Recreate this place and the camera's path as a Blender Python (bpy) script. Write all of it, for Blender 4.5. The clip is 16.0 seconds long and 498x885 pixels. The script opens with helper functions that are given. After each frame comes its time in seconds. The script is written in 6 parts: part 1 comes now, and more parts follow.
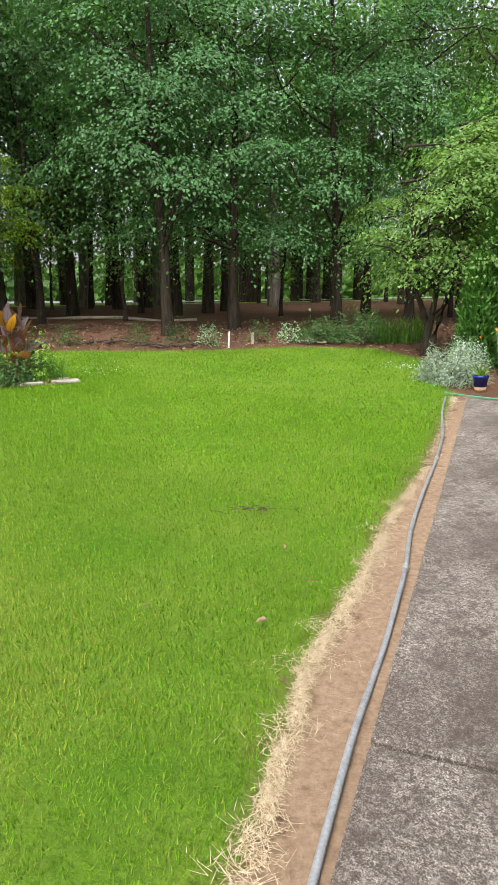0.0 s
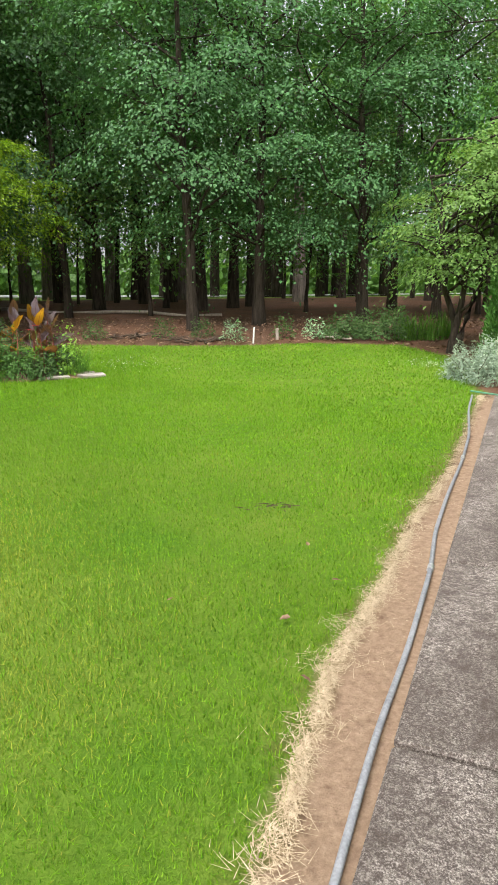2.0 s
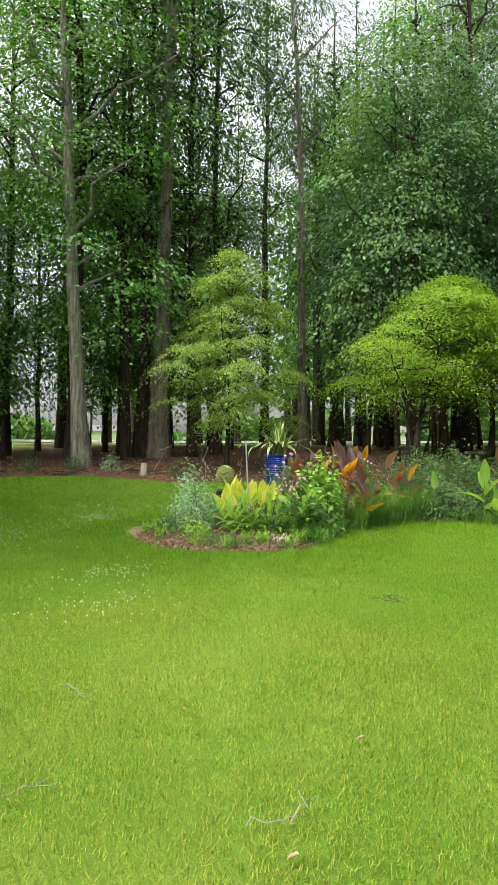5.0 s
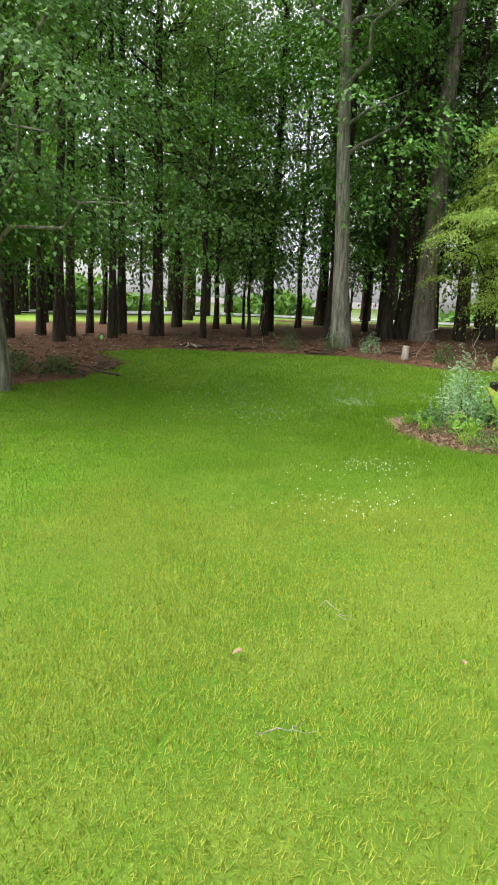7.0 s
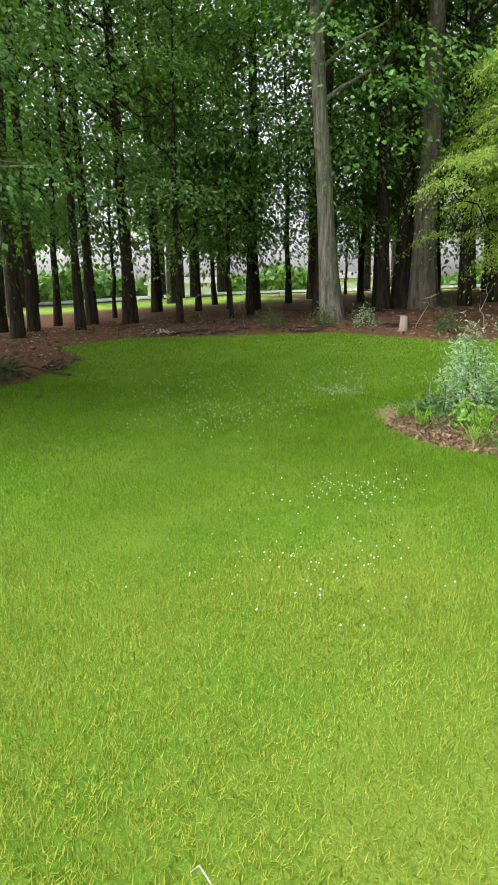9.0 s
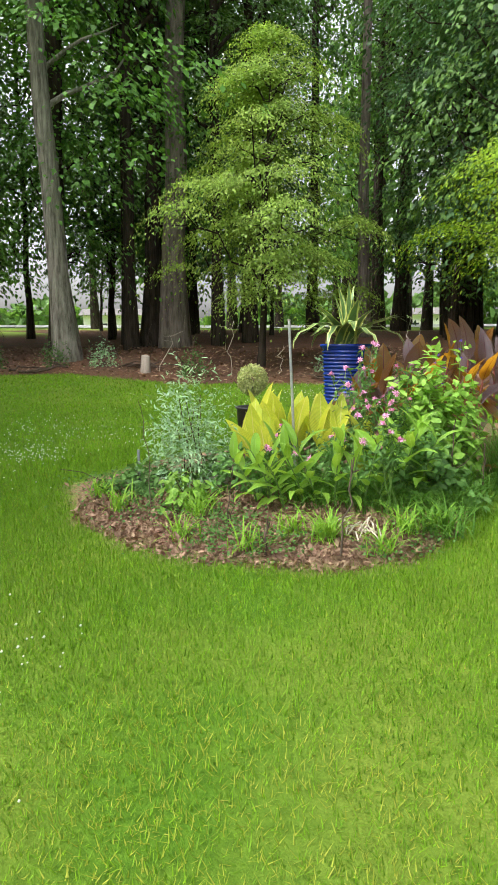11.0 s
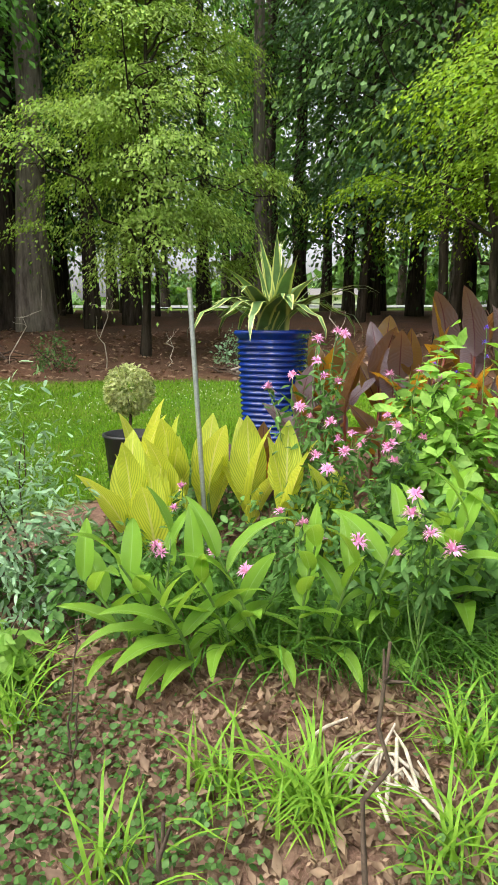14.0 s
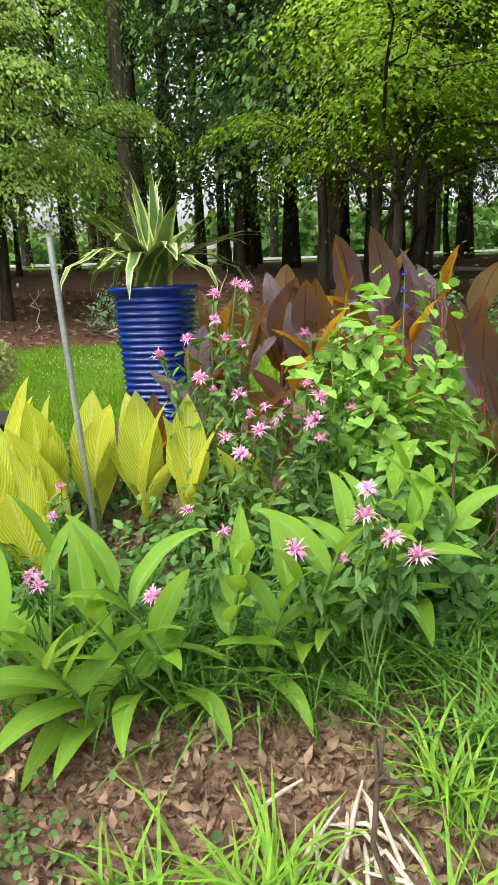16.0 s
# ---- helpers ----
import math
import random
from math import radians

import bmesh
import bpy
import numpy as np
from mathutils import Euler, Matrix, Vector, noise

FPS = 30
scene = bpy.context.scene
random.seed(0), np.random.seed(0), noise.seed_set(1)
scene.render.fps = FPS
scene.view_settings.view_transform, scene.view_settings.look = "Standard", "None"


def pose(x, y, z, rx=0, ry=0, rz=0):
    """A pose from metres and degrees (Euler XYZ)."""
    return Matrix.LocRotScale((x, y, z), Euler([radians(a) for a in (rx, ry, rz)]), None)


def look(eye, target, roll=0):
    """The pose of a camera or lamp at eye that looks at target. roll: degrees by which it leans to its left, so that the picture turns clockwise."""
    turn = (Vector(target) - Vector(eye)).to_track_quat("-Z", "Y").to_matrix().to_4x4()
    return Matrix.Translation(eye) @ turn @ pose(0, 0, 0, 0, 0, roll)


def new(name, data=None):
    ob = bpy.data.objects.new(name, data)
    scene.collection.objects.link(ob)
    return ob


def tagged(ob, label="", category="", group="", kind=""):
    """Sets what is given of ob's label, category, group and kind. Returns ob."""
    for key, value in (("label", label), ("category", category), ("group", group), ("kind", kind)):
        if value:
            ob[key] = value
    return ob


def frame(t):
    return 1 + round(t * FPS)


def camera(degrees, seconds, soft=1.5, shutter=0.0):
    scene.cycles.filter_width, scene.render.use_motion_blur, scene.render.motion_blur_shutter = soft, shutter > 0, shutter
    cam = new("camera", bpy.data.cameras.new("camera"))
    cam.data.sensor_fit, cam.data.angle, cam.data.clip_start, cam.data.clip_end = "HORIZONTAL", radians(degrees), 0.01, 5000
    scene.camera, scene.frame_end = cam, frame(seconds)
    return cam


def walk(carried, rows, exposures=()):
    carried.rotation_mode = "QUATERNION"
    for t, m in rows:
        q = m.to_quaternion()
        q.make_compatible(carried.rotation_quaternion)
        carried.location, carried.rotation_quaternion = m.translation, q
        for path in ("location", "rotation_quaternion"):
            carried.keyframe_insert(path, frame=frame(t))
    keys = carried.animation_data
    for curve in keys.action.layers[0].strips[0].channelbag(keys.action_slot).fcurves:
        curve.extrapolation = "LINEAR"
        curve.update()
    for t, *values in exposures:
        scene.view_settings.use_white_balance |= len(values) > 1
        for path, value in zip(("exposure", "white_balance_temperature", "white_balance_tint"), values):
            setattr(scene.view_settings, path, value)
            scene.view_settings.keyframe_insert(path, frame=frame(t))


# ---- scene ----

# ---- camera and walk: seconds, x, y, z, yaw, pitch, roll ----
PATH = [
    (0, 0.000, 0.000, 1.541, -0.00, -11.44, -0.78),
    (0.5, 0.052, -0.010, 1.548, -6.62, -11.46, -0.57),
    (1, 0.056, -0.005, 1.534, -9.68, -11.63, 0.36),
    (1.5, 0.017, -0.010, 1.548, -2.69, -11.85, -0.20),
    (2, -0.016, -0.004, 1.555, 2.06, -11.86, -0.40),
    (2.5, -0.053, -0.029, 1.579, 7.76, -11.60, -0.65),
    (3, -0.109, -0.003, 1.558, 16.03, -10.65, -1.09),
    (3.5, -0.209, 0.015, 1.552, 24.65, -8.35, -1.65),
    (4, -0.306, 0.102, 1.517, 30.16, -3.44, -0.62),
    (4.5, -0.449, 0.143, 1.490, 35.93, -0.61, 0.59),
    (5, -0.511, 0.129, 1.490, 42.61, 1.12, 0.14),
    (5.2, -0.539, 0.131, 1.473, 45.16, 1.36, 0.49),
    (7.3, -1.353, 0.506, 1.538, 68.19, -10.14, -0.18),
    (7.5, -1.473, 0.568, 1.538, 71.95, -7.91, -3.26),
    (8, -1.710, 0.898, 1.515, 74.24, -8.92, -3.92),
    (8.5, -2.080, 1.294, 1.529, 73.83, -10.47, -2.69),
    (9, -2.487, 1.748, 1.577, 65.74, -12.04, -1.58),
    (9.5, -2.706, 2.282, 1.567, 62.28, -12.30, -0.03),
    (10, -3.039, 2.824, 1.512, 59.75, -10.42, -1.94),
    (10.2, -3.206, 2.999, 1.532, 54.82, -9.91, -0.07),
    (12.3, -4.547, 4.532, 1.544, 42.73, -9.42, -0.65),
    (12.5, -4.680, 4.650, 1.543, 42.42, -10.19, -0.59),
    (13, -5.008, 4.934, 1.540, 39.65, -9.13, -1.22),
    (13.5, -5.277, 5.220, 1.543, 39.80, -10.76, -1.37),
    (14, -5.507, 5.404, 1.563, 36.50, -10.67, -0.13),
    (14.5, -5.724, 5.551, 1.563, 32.15, -12.09, -0.76),
    (15, -5.854, 5.642, 1.559, 30.06, -11.58, -1.57),
    (15.5, -5.869, 5.704, 1.540, 28.56, -11.74, -1.83),
    (16, -5.841, 5.801, 1.548, 26.00, -14.62, -2.02),
]


def ahead(x, y, z, yaw, pitch):
    a, b = radians(yaw), radians(pitch)
    return (x - math.sin(a) * math.cos(b), y + math.cos(a) * math.cos(b), z + math.sin(b))


cam = camera(42.39, 16.0, soft=1.15)
walk(cam, [(t, look((x, y, z), ahead(x, y, z, yaw, pitch), roll)) for t, x, y, z, yaw, pitch, roll in PATH],
     exposures=[(0, 1.3), (2.5, 1.34), (5, 1.5), (7.5, 1.6), (10, 1.58), (12.5, 1.54), (16, 1.55)])

# ---- overcast daylight ----
world = bpy.data.worlds.new("overcast_sky")
scene.world = world
world.use_nodes = True
wn, wl = world.node_tree.nodes, world.node_tree.links
sky = wn.new("ShaderNodeTexSky")
sky.sky_type, sky.sun_disc = "NISHITA", False
sky.sun_elevation, sky.sun_rotation = radians(58), radians(205)
sky.air_density, sky.dust_density, sky.ozone_density = 1.0, 6.0, 1.0
grey = wn.new("ShaderNodeHueSaturation")
grey.inputs["Saturation"].default_value = 0.22
wl.new(sky.outputs[0], grey.inputs["Color"])
wl.new(grey.outputs[0], wn["Background"].inputs["Color"])
wn["Background"].inputs["Strength"].default_value = 0.15
sun = new("sun", bpy.data.lights.new("sun", "SUN"))
sun.data.energy, sun.data.angle, sun.data.color = 1.0, radians(45), (1.0, 0.96, 0.9)
sun.matrix_world = look((0, 0, 30), (0 + 30 * math.cos(radians(58)) * math.sin(radians(25)) / math.sin(radians(58)),
                                    30 * math.cos(radians(58)) * math.cos(radians(25)) / math.sin(radians(58)), 0))

# ---- materials ----
def nodes_of(name):
    m = bpy.data.materials.new(name)
    m.use_nodes = True
    return m, m.node_tree.nodes, m.node_tree.links, m.node_tree.nodes["Principled BSDF"]


def mix_rgb(n, l, fac, a, b, blend="MIX"):
    x = n.new("ShaderNodeMix")
    x.data_type, x.blend_type = "RGBA", blend
    for sock, v in ((x.inputs[0], fac), (x.inputs[6], a), (x.inputs[7], b)):
        if isinstance(v, (tuple, list)):
            sock.default_value = (*v[:3], 1)
        elif isinstance(v, (int, float)):
            sock.default_value = v
        else:
            l.new(v, sock)
    return x.outputs[2]


def noise_fac(n, l, scale, lo=0.35, hi=0.65, detail=4.0, space="Object", rough=0.6, stretch=None):
    co = n.new("ShaderNodeTexCoord")
    tex = n.new("ShaderNodeTexNoise")
    tex.inputs["Scale"].default_value, tex.inputs["Detail"].default_value = scale, detail
    tex.inputs["Roughness"].default_value = rough
    src = co.outputs[space]
    if stretch:
        mp = n.new("ShaderNodeMapping")
        mp.inputs["Scale"].default_value = stretch
        l.new(src, mp.inputs[0])
        src = mp.outputs[0]
    l.new(src, tex.inputs["Vector"])
    r = n.new("ShaderNodeMapRange")
    r.inputs[1].default_value, r.inputs[2].default_value = lo, hi
    l.new(tex.outputs["Fac"], r.inputs[0])
    return r.outputs[0], tex.outputs["Fac"]


def bump(n, l, p, height, strength=0.4, dist=0.01):
    b = n.new("ShaderNodeBump")
    b.inputs["Strength"].default_value, b.inputs["Distance"].default_value = strength, dist
    l.new(height, b.inputs["Height"])
    l.new(b.outputs[0], p.inputs["Normal"])


def solid(name, c1, c2, scale=8.0, rough=0.7, metal=0.0, fine=80.0, bumpy=0.3, dist=0.004, stretch=None, spec=0.5):
    """Two-scale mottled surface with fine relief."""
    m, n, l, p = nodes_of(name)
    big, _ = noise_fac(n, l, scale, 0.3, 0.7, stretch=stretch)
    small, raw = noise_fac(n, l, fine, 0.25, 0.75, stretch=stretch)
    c = mix_rgb(n, l, big, c1, c2)
    dark = mix_rgb(n, l, small, (0.72, 0.72, 0.72), (1.15, 1.15, 1.15))
    l.new(mix_rgb(n, l, 1.0, c, dark, "MULTIPLY"), p.inputs["Base Color"])
    p.inputs["Roughness"].default_value, p.inputs["Metallic"].default_value = rough, metal
    p.inputs["Specular IOR Level"].default_value = spec
    bump(n, l, p, raw, bumpy, dist)
    return m


def leafy(name, c1, c2, through_c=None, trans=0.35, scale=3.0, rough=0.55, spec=0.22, vary=0.3):
    """Leaf surface: colour varies leaf by leaf and by patches, with light passing through the blade."""
    m, n, l, p = nodes_of(name)
    fine, _ = noise_fac(n, l, scale * 7, 0.3, 0.7, detail=2)
    big, _ = noise_fac(n, l, scale * 0.35, 0.3, 0.7, detail=2)
    info = n.new("ShaderNodeObjectInfo")
    c = mix_rgb(n, l, fine, c1, c2)
    c = mix_rgb(n, l, big, c, mix_rgb(n, l, 1.0, c, (0.75, 0.82, 0.7), "MULTIPLY"))
    val = n.new("ShaderNodeMapRange")
    val.inputs[3].default_value, val.inputs[4].default_value = 0.85, 1.15
    l.new(info.outputs["Random"], val.inputs[0])
    single_leaf = n.new("ShaderNodeNewGeometry")
    tone = n.new("ShaderNodeMapRange")
    tone.inputs[3].default_value, tone.inputs[4].default_value = 1 - vary, 1 + vary
    l.new(single_leaf.outputs["Random Per Island"], tone.inputs[0])
    both = n.new("ShaderNodeMath")
    both.operation = "MULTIPLY"
    l.new(val.outputs[0], both.inputs[0])
    l.new(tone.outputs[0], both.inputs[1])
    hsv = n.new("ShaderNodeHueSaturation")
    l.new(both.outputs[0], hsv.inputs["Value"])
    l.new(c, hsv.inputs["Color"])
    l.new(hsv.outputs[0], p.inputs["Base Color"])
    p.inputs["Roughness"].default_value, p.inputs["Specular IOR Level"].default_value = rough, spec
    t = n.new("ShaderNodeBsdfTranslucent")
    if through_c:
        t.inputs["Color"].default_value = (*through_c, 1)
    else:
        l.new(mix_rgb(n, l, 1.0, hsv.outputs[0], (1.25, 1.3, 0.6), "MULTIPLY"), t.inputs["Color"])
    sh = n.new("ShaderNodeMixShader")
    sh.inputs[0].default_value = trans
    l.new(p.outputs[0], sh.inputs[1])
    l.new(t.outputs[0], sh.inputs[2])
    l.new(sh.outputs[0], n["Material Output"].inputs["Surface"])
    return m


def veined(name, c1, c2, rib, stripes=26.0, slant=1.2, through_c=(0.5, 0.5, 0.05), trans=0.3, depth=0.5, rough=0.42):
    """Broad leaf with a midrib and slanting veins, by the leaf's own UV: u along, v across from 0 to 1."""
    m, n, l, p = nodes_of(name)
    co = n.new("ShaderNodeTexCoord")
    sep = n.new("ShaderNodeSeparateXYZ")
    l.new(co.outputs["UV"], sep.inputs[0])

    def math_node(op, a, b=None):
        x = n.new("ShaderNodeMath")
        x.operation = op
        for sock, v in zip(x.inputs, (a, b)):
            if v is None:
                continue
            if isinstance(v, (int, float)):
                sock.default_value = v
            else:
                l.new(v, sock)
        return x.outputs[0]

    across = math_node("ABSOLUTE", math_node("SUBTRACT", sep.outputs[1], 0.5))
    wob, _ = noise_fac(n, l, 9.0, 0.2, 0.8, detail=2)
    phase = math_node("SUBTRACT", sep.outputs[0], math_node("MULTIPLY", across, slant))
    phase = math_node("ADD", phase, math_node("MULTIPLY", wob, 0.03))
    wave = math_node("SINE", math_node("MULTIPLY", phase, stripes * 6.2832))
    fac = n.new("ShaderNodeMapRange")
    fac.inputs[1].default_value, fac.inputs[2].default_value = -0.1, 0.75
    l.new(wave, fac.inputs[0])
    f = math_node("MULTIPLY", fac.outputs[0], depth)
    blotch, _ = noise_fac(n, l, 5.0, 0.3, 0.75, detail=3)
    base = mix_rgb(n, l, f, c1, c2)
    base = mix_rgb(n, l, math_node("MULTIPLY", blotch, 0.45), base, c2)
    mid = n.new("ShaderNodeMapRange")
    mid.inputs[1].default_value, mid.inputs[2].default_value = 0.035, 0.015
    l.new(across, mid.inputs[0])
    base = mix_rgb(n, l, mid.outputs[0], base, rib)
    l.new(base, p.inputs["Base Color"])
    p.inputs["Roughness"].default_value, p.inputs["Specular IOR Level"].default_value = rough, 0.4
    bump(n, l, p, wave, 0.5, 0.005)
    t = n.new("ShaderNodeBsdfTranslucent")
    glow = mix_rgb(n, l, f, through_c, tuple(0.68 * v for v in through_c))
    glow = mix_rgb(n, l, math_node("MULTIPLY", blotch, 0.5), glow, tuple(0.7 * v for v in through_c))
    l.new(mix_rgb(n, l, mid.outputs[0], glow, rib), t.inputs["Color"])
    sh = n.new("ShaderNodeMixShader")
    sh.inputs[0].default_value = trans
    l.new(p.outputs[0], sh.inputs[1])
    l.new(t.outputs[0], sh.inputs[2])
    l.new(sh.outputs[0], n["Material Output"].inputs["Surface"])
    return m


def edged(name, c1, c2):
    """Strap leaf, green with cream margins by its UV across."""
    m, n, l, p = nodes_of(name)
    co = n.new("ShaderNodeTexCoord")
    sep = n.new("ShaderNodeSeparateXYZ")
    l.new(co.outputs["UV"], sep.inputs[0])
    a = n.new("ShaderNodeMath")
    a.operation = "SUBTRACT"
    a.inputs[1].default_value = 0.5
    l.new(sep.outputs[1], a.inputs[0])
    b = n.new("ShaderNodeMath")
    b.operation = "ABSOLUTE"
    l.new(a.outputs[0], b.inputs[0])
    r = n.new("ShaderNodeMapRange")
    r.inputs[1].default_value, r.inputs[2].default_value = 0.3, 0.4
    l.new(b.outputs[0], r.inputs[0])
    streak, _ = noise_fac(n, l, 14.0, 0.35, 0.7)
    g = mix_rgb(n, l, streak, c1, tuple(0.6 * v for v in c1))
    l.new(mix_rgb(n, l, r.outputs[0], g, c2), p.inputs["Base Color"])
    p.inputs["Roughness"].default_value = 0.4
    return m


def ground_material():
    """Lawn soil, leaf mulch, dry clay and woodland floor in one sheet, by the zone values stored on it."""
    m, n, l, p = nodes_of("ground_cover")

    def zone(name, soft=0.12):
        at = n.new("ShaderNodeAttribute")
        at.attribute_name = name
        _, raw = noise_fac(n, l, 5.0, detail=6, space="Object", rough=0.7)
        add = n.new("ShaderNodeMath")
        add.operation = "MULTIPLY_ADD"
        add.inputs[1].default_value, add.inputs[2].default_value = 0.5, -0.25
        l.new(raw, add.inputs[0])
        s = n.new("ShaderNodeMath")
        s.operation = "ADD"
        l.new(at.outputs["Fac"], s.inputs[0])
        l.new(add.outputs[0], s.inputs[1])
        r = n.new("ShaderNodeMapRange")
        r.inputs[1].default_value, r.inputs[2].default_value = soft, -soft
        l.new(s.outputs[0], r.inputs[0])
        return r.outputs[0]

    f1, raw1 = noise_fac(n, l, 1.2, 0.35, 0.65)
    f2, raw2 = noise_fac(n, l, 28.0, 0.3, 0.7, detail=8, rough=0.75)
    f3, raw3 = noise_fac(n, l, 90.0, 0.3, 0.7, detail=4)
    wood = mix_rgb(n, l, f2, (0.075, 0.036, 0.022), (0.20, 0.105, 0.065))
    wood = mix_rgb(n, l, f1, wood, mix_rgb(n, l, f3, (0.05, 0.028, 0.018), (0.15, 0.09, 0.06)))
    grass = mix_rgb(n, l, f2, (0.045, 0.115, 0.008), (0.11, 0.22, 0.018))
    grass = mix_rgb(n, l, f1, grass, mix_rgb(n, l, f3, (0.10, 0.16, 0.018), (0.18, 0.26, 0.035)))
    mulch = mix_rgb(n, l, f2, (0.10, 0.055, 0.038), (0.33, 0.21, 0.15))
    clay = mix_rgb(n, l, f2, (0.18, 0.115, 0.075), (0.38, 0.275, 0.19))
    far = mix_rgb(n, l, f1, (0.13, 0.23, 0.03), (0.21, 0.31, 0.05))
    c = mix_rgb(n, l, zone("lawn"), wood, grass)
    c = mix_rgb(n, l, zone("field", 1.0), c, far)
    c = mix_rgb(n, l, zone("bed"), c, mulch)
    c = mix_rgb(n, l, zone("dirt", 0.06), c, clay)
    l.new(c, p.inputs["Base Color"])
    p.inputs["Roughness"].default_value, p.inputs["Specular IOR Level"].default_value = 0.95, 0.1
    bump(n, l, p, raw2, 0.8, 0.03)
    return m


def concrete():
    m, n, l, p = nodes_of("weathered_concrete")
    f1, _ = noise_fac(n, l, 0.8, 0.42, 0.58, detail=8, rough=0.7)
    f3, _ = noise_fac(n, l, 5.0, 0.38, 0.54, detail=12, rough=0.82, stretch=(1.0, 0.7, 1))
    f4, raw4 = noise_fac(n, l, 190.0, 0.35, 0.65, detail=3)
    grain, rawg = noise_fac(n, l, 75.0, 0.45, 0.58, detail=9, rough=0.85)
    grit, _ = noise_fac(n, l, 150.0, 0.3, 0.7, detail=2)
    tone = mix_rgb(n, l, grit, (0.22, 0.185, 0.16), (0.64, 0.585, 0.53))
    pale = mix_rgb(n, l, grain, (0.07, 0.055, 0.047), tone)
    dark = mix_rgb(n, l, f4, (0.038, 0.028, 0.022), (0.105, 0.08, 0.066))
    c = mix_rgb(n, l, f3, dark, pale)
    c = mix_rgb(n, l, f1, c, mix_rgb(n, l, 0.65, c, dark))
    l.new(c, p.inputs["Base Color"])
    p.inputs["Roughness"].default_value = 0.85
    bump(n, l, p, rawg, 0.8, 0.012)
    return m


def bark(name, c1, c2, scale=9.0):
    m, n, l, p = nodes_of(name)
    f1, raw1 = noise_fac(n, l, scale, 0.35, 0.65, detail=6, rough=0.7, stretch=(1.6, 1.6, 0.22))
    f2, _ = noise_fac(n, l, 0.8, 0.35, 0.7)
    c = mix_rgb(n, l, f1, c1, c2)
    l.new(mix_rgb(n, l, f2, c, mix_rgb(n, l, 1.0, c, (0.7, 0.78, 0.66), "MULTIPLY")), p.inputs["Base Color"])
    p.inputs["Roughness"].default_value, p.inputs["Specular IOR Level"].default_value = 0.95, 0.15
    bump(n, l, p, raw1, 0.9, 0.05)
    return m


def glaze():
    m, n, l, p = nodes_of("blue_glaze")
    f1, _ = noise_fac(n, l, 5.0, 0.3, 0.7, stretch=(1, 1, 3))
    f2, _ = noise_fac(n, l, 30.0, 0.4, 0.8)
    c = mix_rgb(n, l, f1, (0.003, 0.014, 0.14), (0.007, 0.045, 0.36))
    l.new(mix_rgb(n, l, f2, c, (0.01, 0.03, 0.12)), p.inputs["Base Color"])
    p.inputs["Roughness"].default_value = 0.22
    p.inputs["Specular IOR Level"].default_value = 0.35
    return m


M_GROUND = ground_material()
M_CONCRETE = concrete()
M_BLADE = leafy("grass_blade", (0.075, 0.19, 0.007), (0.20, 0.355, 0.016), trans=0.3, scale=7.0, spec=0.15, vary=0.3)
M_THATCH = leafy("yellowed_blade", (0.18, 0.24, 0.02), (0.32, 0.325, 0.06), trans=0.28, scale=7.0, spec=0.1, vary=0.18)
M_BARK = bark("brown_bark", (0.022, 0.017, 0.013), (0.08, 0.061, 0.048))
M_PINE = bark("grey_pine_bark", (0.10, 0.08, 0.068), (0.30, 0.25, 0.22), 7.0)
M_BEECH = bark("smooth_grey_bark", (0.10, 0.09, 0.072), (0.40, 0.37, 0.32), 9.0)
M_GREYTWIG = solid("bleached_twig", (0.20, 0.18, 0.15), (0.36, 0.33, 0.28), 20, 0.9)
M_TWIG = solid("dark_twig", (0.045, 0.03, 0.02), (0.11, 0.075, 0.05), 20, 0.9)
M_FOREST = leafy("woodland_leaf", (0.07, 0.145, 0.04), (0.14, 0.25, 0.07), trans=0.38, scale=1.0)
M_LMAPLE = leafy("green_maple_leaf", (0.06, 0.155, 0.04), (0.15, 0.29, 0.07), trans=0.32, scale=1.2, spec=0.25)
M_MAPLE = leafy("blue_green_leaf", (0.055, 0.15, 0.055), (0.115, 0.24, 0.095), trans=0.32, scale=1.2)
M_OAK = leafy("fresh_green_leaf", (0.07, 0.18, 0.035), (0.14, 0.29, 0.06), trans=0.38, scale=1.2)
M_NEEDLE = leafy("dark_evergreen", (0.042, 0.095, 0.04), (0.085, 0.165, 0.065), trans=0.4, scale=1.0)
M_DOGWOOD = leafy("yellow_green_leaf", (0.19, 0.31, 0.06), (0.34, 0.45, 0.11), trans=0.45, scale=1.5)
M_JMAPLE = leafy("lime_maple_leaf", (0.16, 0.31, 0.022), (0.33, 0.47, 0.04), trans=0.45, scale=1.5)
M_DOGR = leafy("bright_green_leaf", (0.125, 0.235, 0.06), (0.21, 0.33, 0.10), trans=0.4, scale=1.5)
M_ARB = leafy("arborvitae_spray", (0.05, 0.15, 0.025), (0.10, 0.23, 0.04), trans=0.25, scale=2)
M_HOLLY = leafy("glossy_dark_leaf", (0.018, 0.05, 0.02), (0.04, 0.085, 0.035), trans=0.15, scale=3, rough=0.35)
M_SILVER = leafy("silver_grey_leaf", (0.28, 0.38, 0.30), (0.46, 0.54, 0.46), trans=0.25, scale=4, rough=0.8)
M_SAGE = leafy("grey_green_leaf", (0.22, 0.37, 0.23), (0.40, 0.55, 0.38), trans=0.3, scale=4, rough=0.7)
M_PURPLE = leafy("purple_leaf", (0.04, 0.014, 0.035), (0.11, 0.04, 0.095), (0.12, 0.03, 0.07), 0.2, 4)
M_NANDINA = leafy("feathery_green_leaf", (0.11, 0.27, 0.035), (0.24, 0.42, 0.06), trans=0.4, scale=3)
